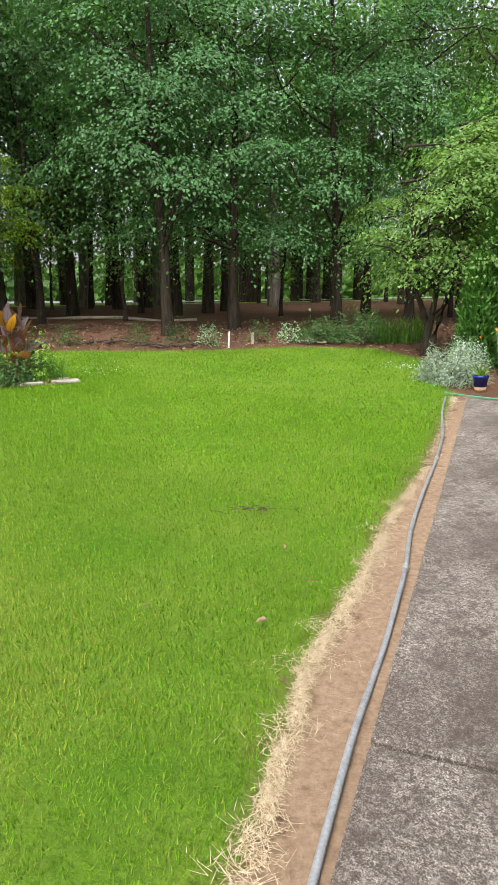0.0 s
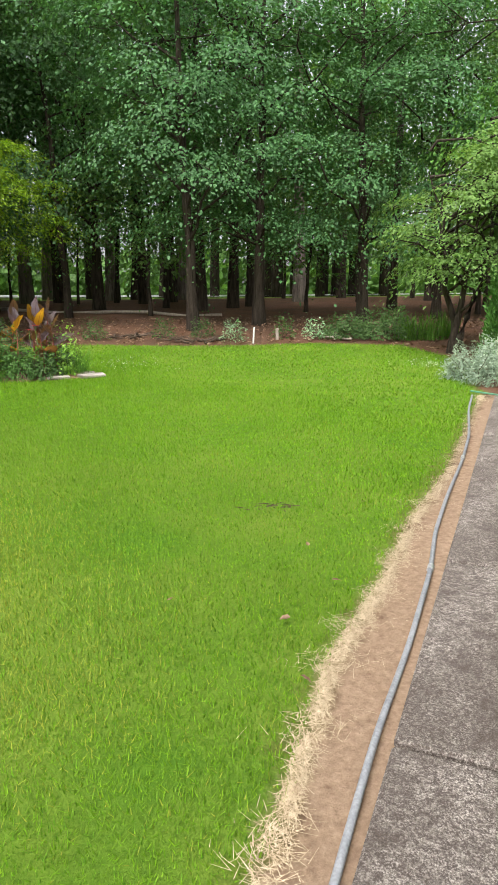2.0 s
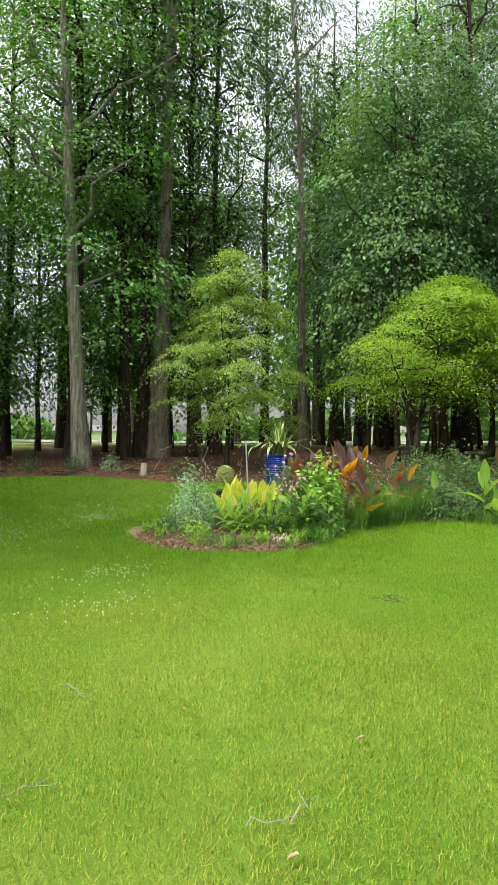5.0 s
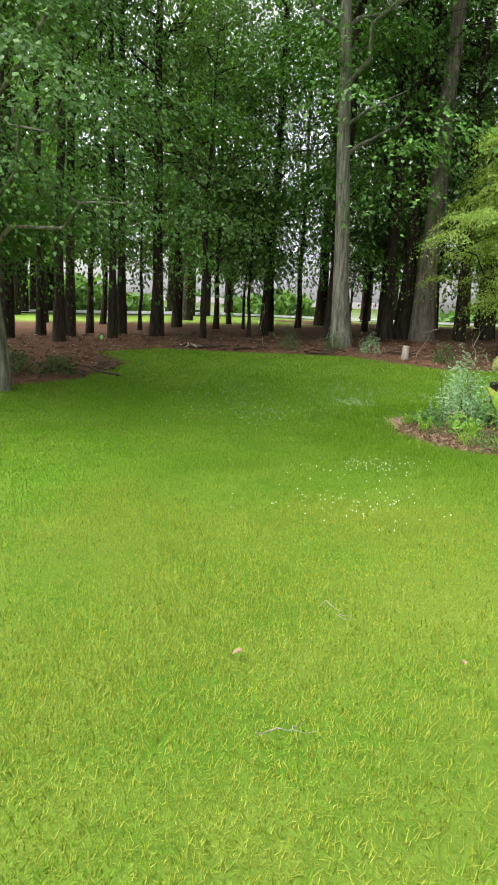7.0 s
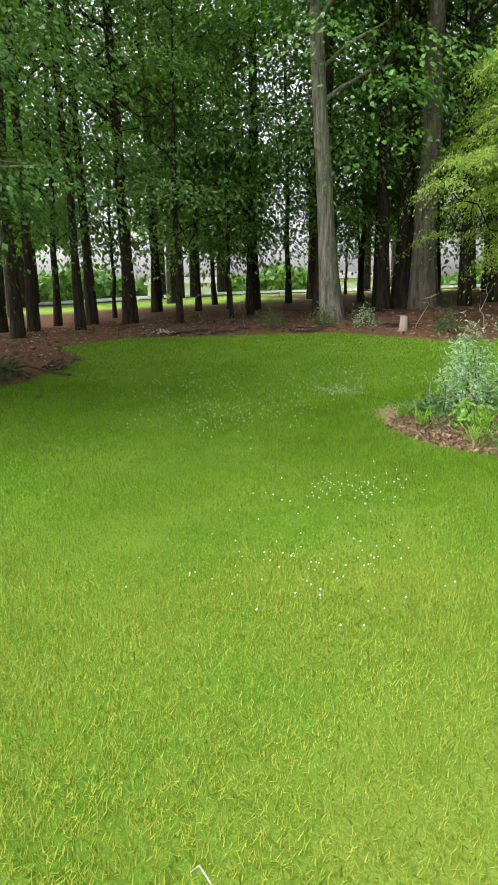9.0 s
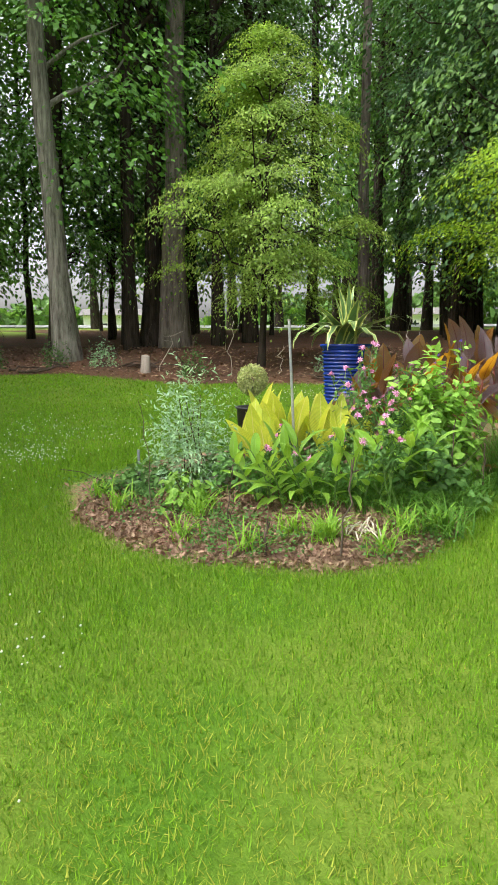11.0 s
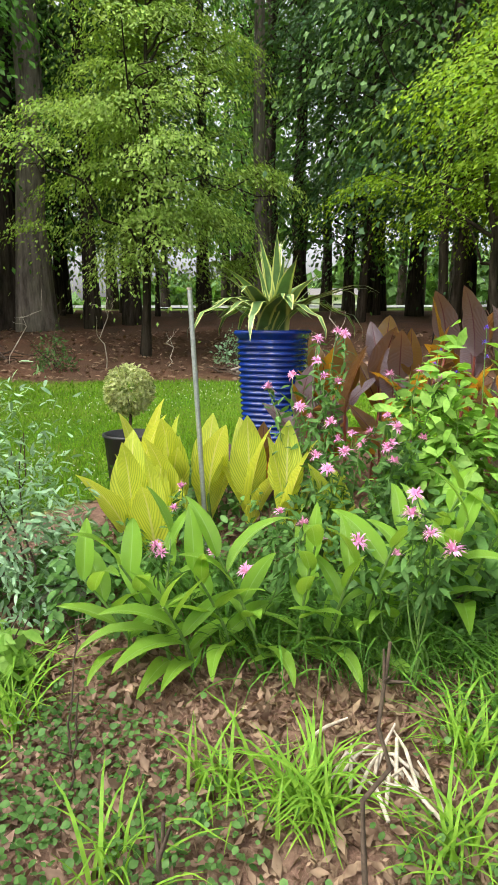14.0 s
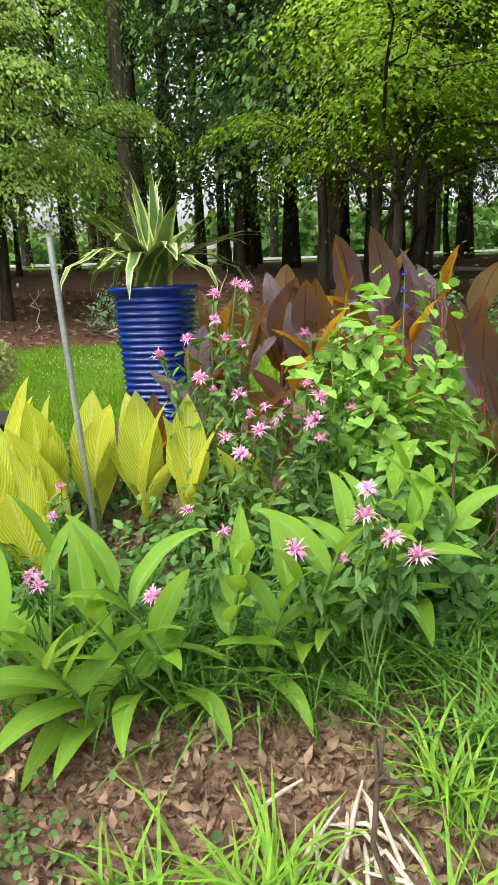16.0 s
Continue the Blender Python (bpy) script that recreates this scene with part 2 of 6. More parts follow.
M_SHRUB = leafy("shrub_leaf", (0.055, 0.12, 0.035), (0.13, 0.21, 0.08), trans=0.3, scale=4)
M_STRAP = leafy("strap_leaf", (0.05, 0.14, 0.02), (0.14, 0.29, 0.04), trans=0.3, scale=4)
M_STRAPL = leafy("light_strap_leaf", (0.12, 0.28, 0.03), (0.27, 0.43, 0.05), trans=0.35, scale=4)
M_HERB = leafy("herb_leaf", (0.07, 0.17, 0.04), (0.15, 0.28, 0.08), trans=0.35, scale=5)
M_LIME = leafy("lime_herb_leaf", (0.19, 0.37, 0.06), (0.31, 0.50, 0.11), trans=0.4, scale=5)
M_GINGER = veined("ginger_leaf", (0.20, 0.41, 0.04), (0.28, 0.50, 0.06), (0.36, 0.57, 0.13), 46, 0.7, (0.42, 0.66, 0.06), 0.42, 0.5, 0.36)
M_YELLOW = veined("striped_canna_leaf", (0.80, 0.82, 0.13), (0.36, 0.52, 0.06), (0.82, 0.8, 0.3), 13, 1.1, (0.9, 0.92, 0.1), 0.48, 0.8)
M_BRONZE = veined("bronze_canna_leaf", (0.075, 0.05, 0.055), (0.17, 0.13, 0.15), (0.12, 0.035, 0.03), 20, 1.0, (0.36, 0.16, 0.03), 0.36, 0.75, 0.36)
M_OLIVE = veined("olive_canna_leaf", (0.085, 0.06, 0.016), (0.12, 0.06, 0.03), (0.14, 0.04, 0.02), 20, 1.0, (0.66, 0.33, 0.016), 0.55, 0.75, 0.36)
M_AGAVE = edged("variegated_strap", (0.13, 0.24, 0.08), (0.60, 0.63, 0.20))
M_VARIEG = edged("cream_green_strap", (0.62, 0.6, 0.30), (0.20, 0.30, 0.08))
M_BOX = leafy("variegated_box_leaf", (0.30, 0.37, 0.12), (0.70, 0.68, 0.38), trans=0.3, scale=9)
M_PINK = solid("pink_petal", (0.78, 0.27, 0.52), (0.88, 0.45, 0.68), 30, 0.6, bumpy=0.1)
M_VIOLET = solid("violet_petal", (0.10, 0.05, 0.5), (0.18, 0.08, 0.7), 30, 0.6, bumpy=0.1)
M_RED = solid("red_petal", (0.6, 0.01, 0.03), (0.75, 0.05, 0.06), 30, 0.5, bumpy=0.1)
M_ORANGE = solid("orange_petal", (0.8, 0.25, 0.02), (0.85, 0.4, 0.05), 30, 0.5, bumpy=0.1)
M_WHITE = solid("clover_white", (0.5, 0.55, 0.42), (0.68, 0.72, 0.6), 30, 0.8, bumpy=0.2)
M_LITTER = leafy("dry_leaf", (0.09, 0.046, 0.032), (0.44, 0.30, 0.22), (0.3, 0.15, 0.06), 0.12, 2.6, rough=0.85, spec=0.15)
M_STRAW = solid("dry_straw", (0.34, 0.25, 0.15), (0.66, 0.54, 0.37), 40, 0.9)
M_STALK = solid("pale_dry_stalk", (0.34, 0.29, 0.22), (0.54, 0.48, 0.39), 20, 0.85)
M_STEM = solid("green_stem", (0.10, 0.20, 0.04), (0.18, 0.30, 0.07), 20, 0.6)
M_REDSTEM = solid("red_stem", (0.16, 0.03, 0.025), (0.25, 0.07, 0.04), 20, 0.5)
M_GLAZE = glaze()
M_NAVY = solid("cobalt_glaze", (0.012, 0.02, 0.16), (0.02, 0.04, 0.3), 6, 0.25, bumpy=0.05)
M_TERRA = solid("terracotta", (0.40, 0.24, 0.15), (0.5, 0.32, 0.22), 10, 0.9)
M_SOIL = solid("potting_soil", (0.03, 0.02, 0.015), (0.08, 0.055, 0.04), 20, 1.0, bumpy=0.8, dist=0.01)
M_STEEL = solid("galvanised_steel", (0.38, 0.40, 0.41), (0.52, 0.53, 0.53), 12, 0.5, 0.7, bumpy=0.1)
M_HOSE = solid("grey_rubber_hose", (0.17, 0.18, 0.20), (0.28, 0.29, 0.31), 10, 0.6, bumpy=0.2)
M_HOSEG = solid("green_hose", (0.05, 0.22, 0.13), (0.12, 0.36, 0.22), 10, 0.45, bumpy=0.1)
M_BLACK = solid("black_plastic", (0.012, 0.013, 0.014), (0.03, 0.03, 0.035), 10, 0.5, bumpy=0.1)
M_STONE = solid("edging_stone", (0.26, 0.22, 0.19), (0.42, 0.37, 0.33), 6, 0.9, bumpy=0.6, dist=0.01)
M_BRICK = solid("brown_wall_stone", (0.13, 0.09, 0.065), (0.27, 0.20, 0.15), 5, 0.9, bumpy=0.6, dist=0.01)
M_PAINT = solid("cream_paint", (0.62, 0.60, 0.52), (0.74, 0.72, 0.66), 3, 0.6, bumpy=0.1)
M_ROOF = solid("grey_shingle", (0.10, 0.095, 0.09), (0.19, 0.18, 0.17), 5, 0.9, bumpy=0.5, dist=0.01)
M_HOUSE = solid("white_siding", (0.72, 0.72, 0.70), (0.82, 0.82, 0.8), 2, 0.7, bumpy=0.1)
M_PANE = solid("dark_window_glass", (0.03, 0.04, 0.05), (0.06, 0.07, 0.08), 2, 0.1, bumpy=0.0)
M_ROAD = solid("pale_road", (0.36, 0.36, 0.35), (0.46, 0.46, 0.45), 1.0, 0.85, fine=30)
M_POSTW = solid("white_pvc", (0.75, 0.75, 0.72), (0.82, 0.82, 0.8), 8, 0.5, bumpy=0.1)
M_WOODG = solid("grey_weathered_wood", (0.24, 0.20, 0.16), (0.42, 0.36, 0.3), 6, 0.9, stretch=(3, 3, 0.4), bumpy=0.5)

# ---- mesh helpers ----
class Geo:
    """Collects vertices, faces and UVs, and turns them into one mesh."""

    def __init__(self):
        self.v, self.f, self.uv, self.n = [], [], [], 0

    def add(self, verts, faces, uv=None):
        verts, faces = np.asarray(verts, float), np.asarray(faces, int)
        self.v.append(verts)
        self.f.append(faces + self.n)
        self.uv.append(np.zeros((len(verts), 2)) if uv is None else np.asarray(uv, float))
        self.n += len(verts)
        return self

    def mesh(self, name, material, smooth=True):
        me = bpy.data.meshes.new(name)
        v, uv = np.concatenate(self.v), np.concatenate(self.uv)
        loops = np.concatenate([f.ravel() for f in self.f])
        sizes = np.concatenate([np.full(len(f), f.shape[1]) for f in self.f])
        me.vertices.add(len(v))
        me.vertices.foreach_set("co", v.astype(np.float32).ravel())
        me.loops.add(len(loops))
        me.loops.foreach_set("vertex_index", loops.astype(np.int32))
        me.polygons.add(len(sizes))
        me.polygons.foreach_set("loop_start", (np.cumsum(sizes) - sizes).astype(np.int32))
        me.polygons.foreach_set("loop_total", sizes.astype(np.int32))
        me.polygons.foreach_set("use_smooth", np.full(len(sizes), smooth))
        layer = me.uv_layers.new(name="UVMap")
        layer.data.foreach_set("uv", uv[loops].astype(np.float32).ravel())
        me.materials.append(material)
        me.update(calc_edges=True)
        me.validate()
        return me


def height(x, y):
    """Ground level: the lawn climbs gently away from the path's near end, then steepens into the wooded bank."""
    y = np.asarray(y)
    return 0.036 * np.clip(y, -6, 16) + np.interp(np.hypot(x, y - 2.0), (8, 12, 15, 19, 27, 42, 60), (0, 0.2, 0.5, 0.85, 1.3, 1.7, 1.85))


def thing(name, x, y, z=None, rz=0.0, s=1.0, label="", category="", group="", kind=""):
    ob = new(name)
    ob.matrix_world = pose(x, y, float(height(x, y)) + (z or 0.0), 0, 0, rz) @ Matrix.Scale(s, 4)
    return tagged(ob, label, category, group, kind)


def part(name, me, parent, m=None, label=""):
    ob = new(name, me)
    ob.parent = parent
    if m is not None:
        ob.matrix_basis = m
    return tagged(ob, label)


def single(name, me, x, y, z=None, rz=0.0, label="", category="", group="", kind=""):
    ob = new(name, me)
    ob.matrix_world = pose(x, y, float(height(x, y)) + (z or 0.0), 0, 0, rz)
    return tagged(ob, label, category, group, kind)


def tube(geo, pts, radii, seg=8, cap=True):
    """A tapering round limb along points."""
    pts = np.asarray(pts, float)
    radii = np.broadcast_to(np.asarray(radii, float), (len(pts),))
    tang = np.gradient(pts, axis=0)
    tang /= np.linalg.norm(tang, axis=1, keepdims=True) + 1e-9
    ref = np.where(np.abs(tang[:, 2:3]) < 0.95, [[0, 0, 1.0]], [[1.0, 0, 0]])
    a = np.cross(tang, ref)
    a /= np.linalg.norm(a, axis=1, keepdims=True) + 1e-9
    b = np.cross(tang, a)
    ang = np.linspace(0, 2 * np.pi, seg, endpoint=False)
    ring = pts[:, None] + radii[:, None, None] * (np.cos(ang)[None, :, None] * a[:, None] + np.sin(ang)[None, :, None] * b[:, None])
    i, j = np.meshgrid(np.arange(len(pts) - 1), np.arange(seg), indexing="ij")
    k = (j + 1) % seg
    f = np.stack([i * seg + j, i * seg + k, (i + 1) * seg + k, (i + 1) * seg + j], -1).reshape(-1, 4)
    geo.add(ring.reshape(-1, 3), f)
    if cap:
        n = len(pts)
        end = np.vstack([ring[-1], pts[-1:]])
        geo.add(end, [[q, (q + 1) % seg, seg] for q in range(seg)])
        start = np.vstack([ring[0], pts[:1]])
        geo.add(start, [[(q + 1) % seg, q, seg] for q in range(seg)])
    return geo


def unit(v):
    return v / (np.linalg.norm(v, axis=-1, keepdims=True) + 1e-9)


def leaf_cloud(geo, at, size, rng, up=0.8, aspect=0.55, droop=0.25, along=None, face=None, oval=False):
    """Many small pointed leaves at the given places: folded kites, or ovals of six corners where they are seen close."""
    n = len(at)
    nor = unit(rng.normal(size=(n, 3)) * (1 - up) + np.array([0, 0, 1.0]) * up + rng.normal(size=(n, 3)) * 0.25)
    if face is not None:
        nor = unit(nor + face)
    d = rng.normal(size=(n, 3)) if along is None else along + rng.normal(size=(n, 3)) * 0.35
    d = unit(d - nor * (d * nor).sum(1, keepdims=True))
    d = unit(d - np.array([0, 0, droop]))
    side = unit(np.cross(nor, d))
    s = (np.asarray(size) * rng.uniform(0.65, 1.25, n))[:, None]
    w, lift = side * s * aspect * 0.5, nor * s * 0.08
    tip = at + d * s
    if oval:
        a, b = at + d * s * 0.25, at + d * s * 0.62 + lift * 0.6
        v = np.stack([at, a + w * 0.85 + lift, b + w * 0.9, tip - lift, b - w * 0.9, a - w * 0.85 + lift], 1).reshape(-1, 3)
        geo.add(v, np.arange(n * 6).reshape(-1, 6))
    else:
        mid = at + d * s * 0.45
        v = np.stack([at, mid + w + lift, tip, mid - w + lift], 1).reshape(-1, 3)
        geo.add(v, np.arange(n * 4).reshape(-1, 4))
    return geo


def straps(geo, roots, length, width, rng, lean=0.5, arch=1.0, seg=4):
    """Arching grass-like leaves, tapering to a point, from the given roots."""
    n = len(roots)
    az = rng.uniform(0, 2 * np.pi, n)
    out = np.stack([np.cos(az), np.sin(az), np.zeros(n)], 1)
    side = np.stack([-np.sin(az), np.cos(az), np.zeros(n)], 1)
    L = np.asarray(length) * rng.uniform(0.6, 1.15, n)
    tilt = lean * rng.uniform(0.25, 1.2, n)
    W = width * rng.uniform(0.7, 1.2, n)
    rows, uvs = [], []
    p = np.asarray(roots, float).copy()
    for k in range(seg + 1):
        u = k / seg
        w = W * (1 - u ** 2.2) * 0.5 + 1e-4
        rows += [p - side * w[:, None], p + side * w[:, None]]
        uvs += [np.tile([u, 0.0], (n, 1)), np.tile([u, 1.0], (n, 1))]
        ang = tilt + arch * u * 1.4 * rng.uniform(0.8, 1.2, n)
        p = p + (out * np.sin(ang)[:, None] + np.array([0, 0, 1.0]) * np.cos(ang)[:, None]) * (L / seg)[:, None]
        p[:, 2] = np.maximum(p[:, 2], np.asarray(roots)[:, 2] + 0.004)
    v = np.stack(rows, 1).reshape(-1, 3)
    uv = np.stack(uvs, 1).reshape(-1, 2)
    stride = 2 * (seg + 1)
    base = np.arange(n)[:, None] * stride
    f = np.concatenate([base + np.array([2 * k, 2 * k + 1, 2 * k + 3, 2 * k + 2]) for k in range(seg)])
    geo.add(v, f, uv)
    return geo


def broad_leaf(length, width, bend, fold, ripple, material, name, tip=1.0, seg=9, twist=0.0):
    """One broad leaf along +x, its blade cupped along the midrib and bent downwards towards the tip."""
    g, rows, uv = Geo(), [], []
    x, z, a = 0.0, 0.0, 0.0
    for k in range(seg + 1):
        u = k / seg
        w = width * 0.5 * (math.sin(math.pi * min(1, u ** 0.75 * 0.98 + 0.02)) ** 0.8) * (1 - 0.25 * u * tip) + 0.002
        for q in (-1, -0.5, 0, 0.5, 1):
            y = w * q
            lift = abs(q) * w * fold + ripple * w * math.sin(u * 19 + q * 3) * abs(q)
            tw = twist * u
            rows.append((x - math.sin(a) * lift, y * math.cos(tw), z + math.cos(a) * lift + y * math.sin(tw)))
            uv.append((u, 0.5 + q * 0.5))
        a -= bend / seg * (0.4 + 1.2 * u)
        x, z = x + math.cos(a) * length / seg, z + math.sin(a) * length / seg
    f = [[k * 5 + q, (k + 1) * 5 + q, (k + 1) * 5 + q + 1, k * 5 + q + 1] for k in range(seg) for q in range(4)]
    return g.add(rows, f, uv).mesh(name, material)


def lathe(profile, material, name, seg=28, square=0.0, ribs=0.0):
    """A turned body from (radius, height) pairs; square rounds it towards a soft square."""
    g = Geo()
    ang = np.linspace(0, 2 * np.pi, seg, endpoint=False)
    c, s = np.cos(ang), np.sin(ang)
    e = 2 + square
    k = (np.abs(c) ** e + np.abs(s) ** e) ** (-1 / e)
    v = np.array([(r * k[i] * c[i], r * k[i] * s[i], z) for r, z in profile for i in range(seg)])
    f = [[j * seg + i, j * seg + (i + 1) % seg, (j + 1) * seg + (i + 1) % seg, (j + 1) * seg + i]
         for j in range(len(profile) - 1) for i in range(seg)]
    return g.add(v, f).mesh(name, material)


def block(sx, sy, sz, material, name, bevel=0.006, jitter=0.0, seed=0):
    """A bevelled block standing on its base."""
    bm = bmesh.new()
    bmesh.ops.create_cube(bm, size=1.0)
    r = random.Random(seed)
    for v in bm.verts:
        v.co = ((v.co.x + r.uniform(-jitter, jitter)) * sx, (v.co.y + r.uniform(-jitter, jitter)) * sy,
                (v.co.z + 0.5 + (r.uniform(-jitter, jitter) if v.co.z > 0 else 0)) * sz)
    bmesh.ops.bevel(bm, geom=list(bm.edges), offset=bevel, segments=1, affect="EDGES")
    me = bpy.data.meshes.new(name)
    bm.to_mesh(me)
    bm.free()
    me.materials.append(material)
    return me


# ---- plan ----
LAWN = [(-10.0, -7.0), (-12.76, -0.16), (-12.99, 1.03), (-13.46, 2.70), (-15.09, 4.02), (-16.91, 3.76), (-17.17, 5.44), (-15.69, 7.78), (-14.60, 9.35),
        (-12.25, 10.16), (-10.78, 11.47), (-7.89, 12.89), (-3.88, 14.09), (-1.01, 14.21), (0.85, 14.49), (2.77, 14.09), (3.41, 12.57), (3.19, 10.77), (2.97, 9.17),
        (1.46, 5.4), (0.9, 4.14), (0.55, 3.14), (0.24, 2.44), (-0.03, 1.44), (-0.9, -1.2), (-3.0, -7.0)]
BED = [(-8.74, 6.21), (-7.87, 5.85), (-7.17, 5.85), (-6.71, 5.96), (-6.33, 6.21), (-5.98, 6.41), (-5.75, 6.82), (-5.80, 7.38), (-6.06, 8.01),
       (-6.22, 8.63), (-6.08, 9.37), (-5.06, 9.96), (-4.29, 10.03), (-3.67, 10.21), (-2.89, 10.59), (-2.97, 10.92), (-3.77, 11.35), (-5.37, 11.87),
       (-6.91, 11.25), (-8.20, 9.77), (-8.71, 9.17), (-8.65, 8.26), (-8.89, 7.27)]
DIRT = [(-0.03, 1.44), (0.24, 2.44), (0.57, 3.16), (0.95, 4.15), (1.54, 5.40), (2.76, 8.58), (3.13, 9.17), (3.40, 8.95), (0.20, 1.20), (-1.0, -2.0), (-1.4, -2.0)]


def inside(poly, x, y):
    """Signed distance to an outline, negative inside."""
    p = np.asarray(poly, float)
    q = np.roll(p, -1, 0)
    best, odd = np.full(x.shape, 1e9), np.zeros(x.shape, bool)
    for (ax, ay), (bx, by) in zip(p, q):
        dx, dy = bx - ax, by - ay
        t = np.clip(((x - ax) * dx + (y - ay) * dy) / (dx * dx + dy * dy), 0, 1)
        best = np.minimum(best, np.hypot(x - ax - t * dx, y - ay - t * dy))
        cross = (ay > y) != (by > y)
        xi = ax + (y - ay) / (dy if dy else 1e-9) * dx
        odd ^= cross & (x < xi)
    return np.where(odd, -best, best)


def build_ground():
    fine = lambda a, b, s: list(np.arange(a, b, s))
    xs = np.array([-900, -400, -200, -120, -80, -60, -45, -36, -30, -26, -22, -20] + fine(-18.5, 5.5, 0.13) + [6, 7, 9, 12, 16, 22, 30, 45, 70, 120, 200, 400, 900], float)
    ys = np.array([-900, -400, -200, -100, -50, -25, -14, -10, -7, -5, -3.5] + fine(-2.5, 17, 0.125) + [18, 19, 20, 22, 25, 29, 34, 40, 48, 60, 80, 120, 200, 400, 900], float)
    X, Y = np.meshgrid(xs, ys, indexing="ij")
    Z = height(X, Y)
    lawn, bed, dirt = inside(LAWN, X, Y), inside(BED, X, Y), inside(DIRT, X, Y)
    wob = np.array([[noise.noise((a * 0.5, b * 0.5, 0)) for b in ys] for a in xs]) * 0.05 * np.clip(lawn * 2 - 0.4, 0, 1) * np.clip(dirt * 3 - 0.5, 0, 1) * (X < 1.5)
    Z = Z + np.clip(-bed, 0, 0.25) * 0.25 + wob
    nx, ny = len(xs), len(ys)
    i, j = np.meshgrid(np.arange(nx - 1), np.arange(ny - 1), indexing="ij")
    f = np.stack([i * ny + j, (i + 1) * ny + j, (i + 1) * ny + j + 1, i * ny + j + 1], -1).reshape(-1, 4)
    me = Geo().add(np.stack([X, Y, Z], -1).reshape(-1, 3), f).mesh("ground", M_GROUND)
    d = np.hypot(X, Y - 2)
    field = 28 - d + 3 * np.sin(X * 0.11) + np.where(X > -9, 6.0, np.where(Y > 14, 4.0, 0.0))
    for key, val in (("lawn", lawn), ("bed", bed), ("dirt", dirt), ("field", field)):
        at = me.attributes.new(key, "FLOAT", "POINT")
        at.data.foreach_set("value", np.clip(val, -5, 5).astype(np.float32).ravel())
    tagged(new("ground", me), "mown lawn, mulched beds and brown woodland floor", "ground", kind="structure")


build_ground()


def build_grass():
    rng = np.random.default_rng(5)
    line = np.array([(r[1], r[2]) for r in ((0, 0.0, 0.0), (0, -0.6, 0.1), (0, -2.0, 1.2), (0, -3.1, 2.8), (0, -4.7, 4.6), (0, -5.8, 5.7))])

    def plant(n, x0, x1, y0, y1, near, far, tall, wide):
        x, y = rng.uniform(x0, x1, n), rng.uniform(y0, y1, n)
        d = np.full(n, 1e9)
        for a, b in zip(line[:-1], line[1:]):
            ab = b - a
            t = np.clip(((x - a[0]) * ab[0] + (y - a[1]) * ab[1]) / (ab @ ab), 0, 1)
            d = np.minimum(d, np.hypot(x - a[0] - t * ab[0], y - a[1] - t * ab[1]))
        edge = rng.normal(0, 0.06, n)
        d = d + rng.normal(0, 0.5, n)
        keep = (d >= near) & (d < far) & (inside(LAWN, x, y) < edge - 0.02) & (inside(BED, x, y) > 0.02 + edge * 0.7) & (inside(DIRT, x, y) > edge * 0.6)
        x, y = x[keep], y[keep]
        n = len(x)
        patch = np.array([noise.noise((a * 0.9, b * 0.9, 3.0)) for a, b in zip(x, y)]) 
        az, lean = rng.uniform(0, 2 * np.pi, n), rng.uniform(0.2, 1.25, n)
        L = tall * rng.uniform(0.45, 1.2, n) * (1 + 0.45 * patch) * (1 + 0.7 * np.clip(1.6 - inside(BED, x, y), 0, 1))
        z = height(x, y)
        root = np.stack([x, y, z], 1)
        side = np.stack([-np.sin(az), np.cos(az), 0 * az], 1) * (wide * rng.uniform(0.7, 1.3, n))[:, None] * 0.5
        tip = root + np.stack([np.cos(az) * np.sin(lean), np.sin(az) * np.sin(lean), np.cos(lean)], 1) * L[:, None]
        sun_worn = np.clip(1.15 - np.hypot((x + 3.7) / 3.0, (y - 2.3) / 2.9), 0, 1) * np.clip(inside(DIRT, x, y) * 1.5, 0.3, 1)
        dry = rng.uniform(size=n) < np.clip(sun_worn * 1.25 + 0.35 * patch * (sun_worn > 0), 0, 0.75) + 0.04
        return np.stack([root - side, root + side, tip], 1), dry

    for nm, args in (("mown_grass", (940000, -9.6, 1.2, -1.5, 9.6, 0.0, 3.6, 0.036, 0.004)),
                     ("mown_grass", (1000000, -13.5, 3, -3, 14, 3.6, 7.0, 0.04, 0.0075)),
                     ("mown_grass", (430000, -17.5, 3.4, -4, 15.5, 7.0, 30.0, 0.042, 0.014))):
        v, dry = plant(*args)
        for pick, title, mat, words in ((~dry, nm, M_BLADE, "short bright green mown lawn grass"), (dry, "yellowed_grass", M_THATCH, "yellowed blades and thatch among the mown grass")):
            w = v[pick].reshape(-1, 3)
            tagged(new(title, Geo().add(w, np.arange(len(w)).reshape(-1, 3)).mesh(title, mat)), words, "grass", kind="stuff")


build_grass()

# ---- concrete path along the house ----
PDIR = Vector((0.357, 0.934, 0)).normalized()
PNRM = Vector((0.934, -0.357, 0)).normalized()


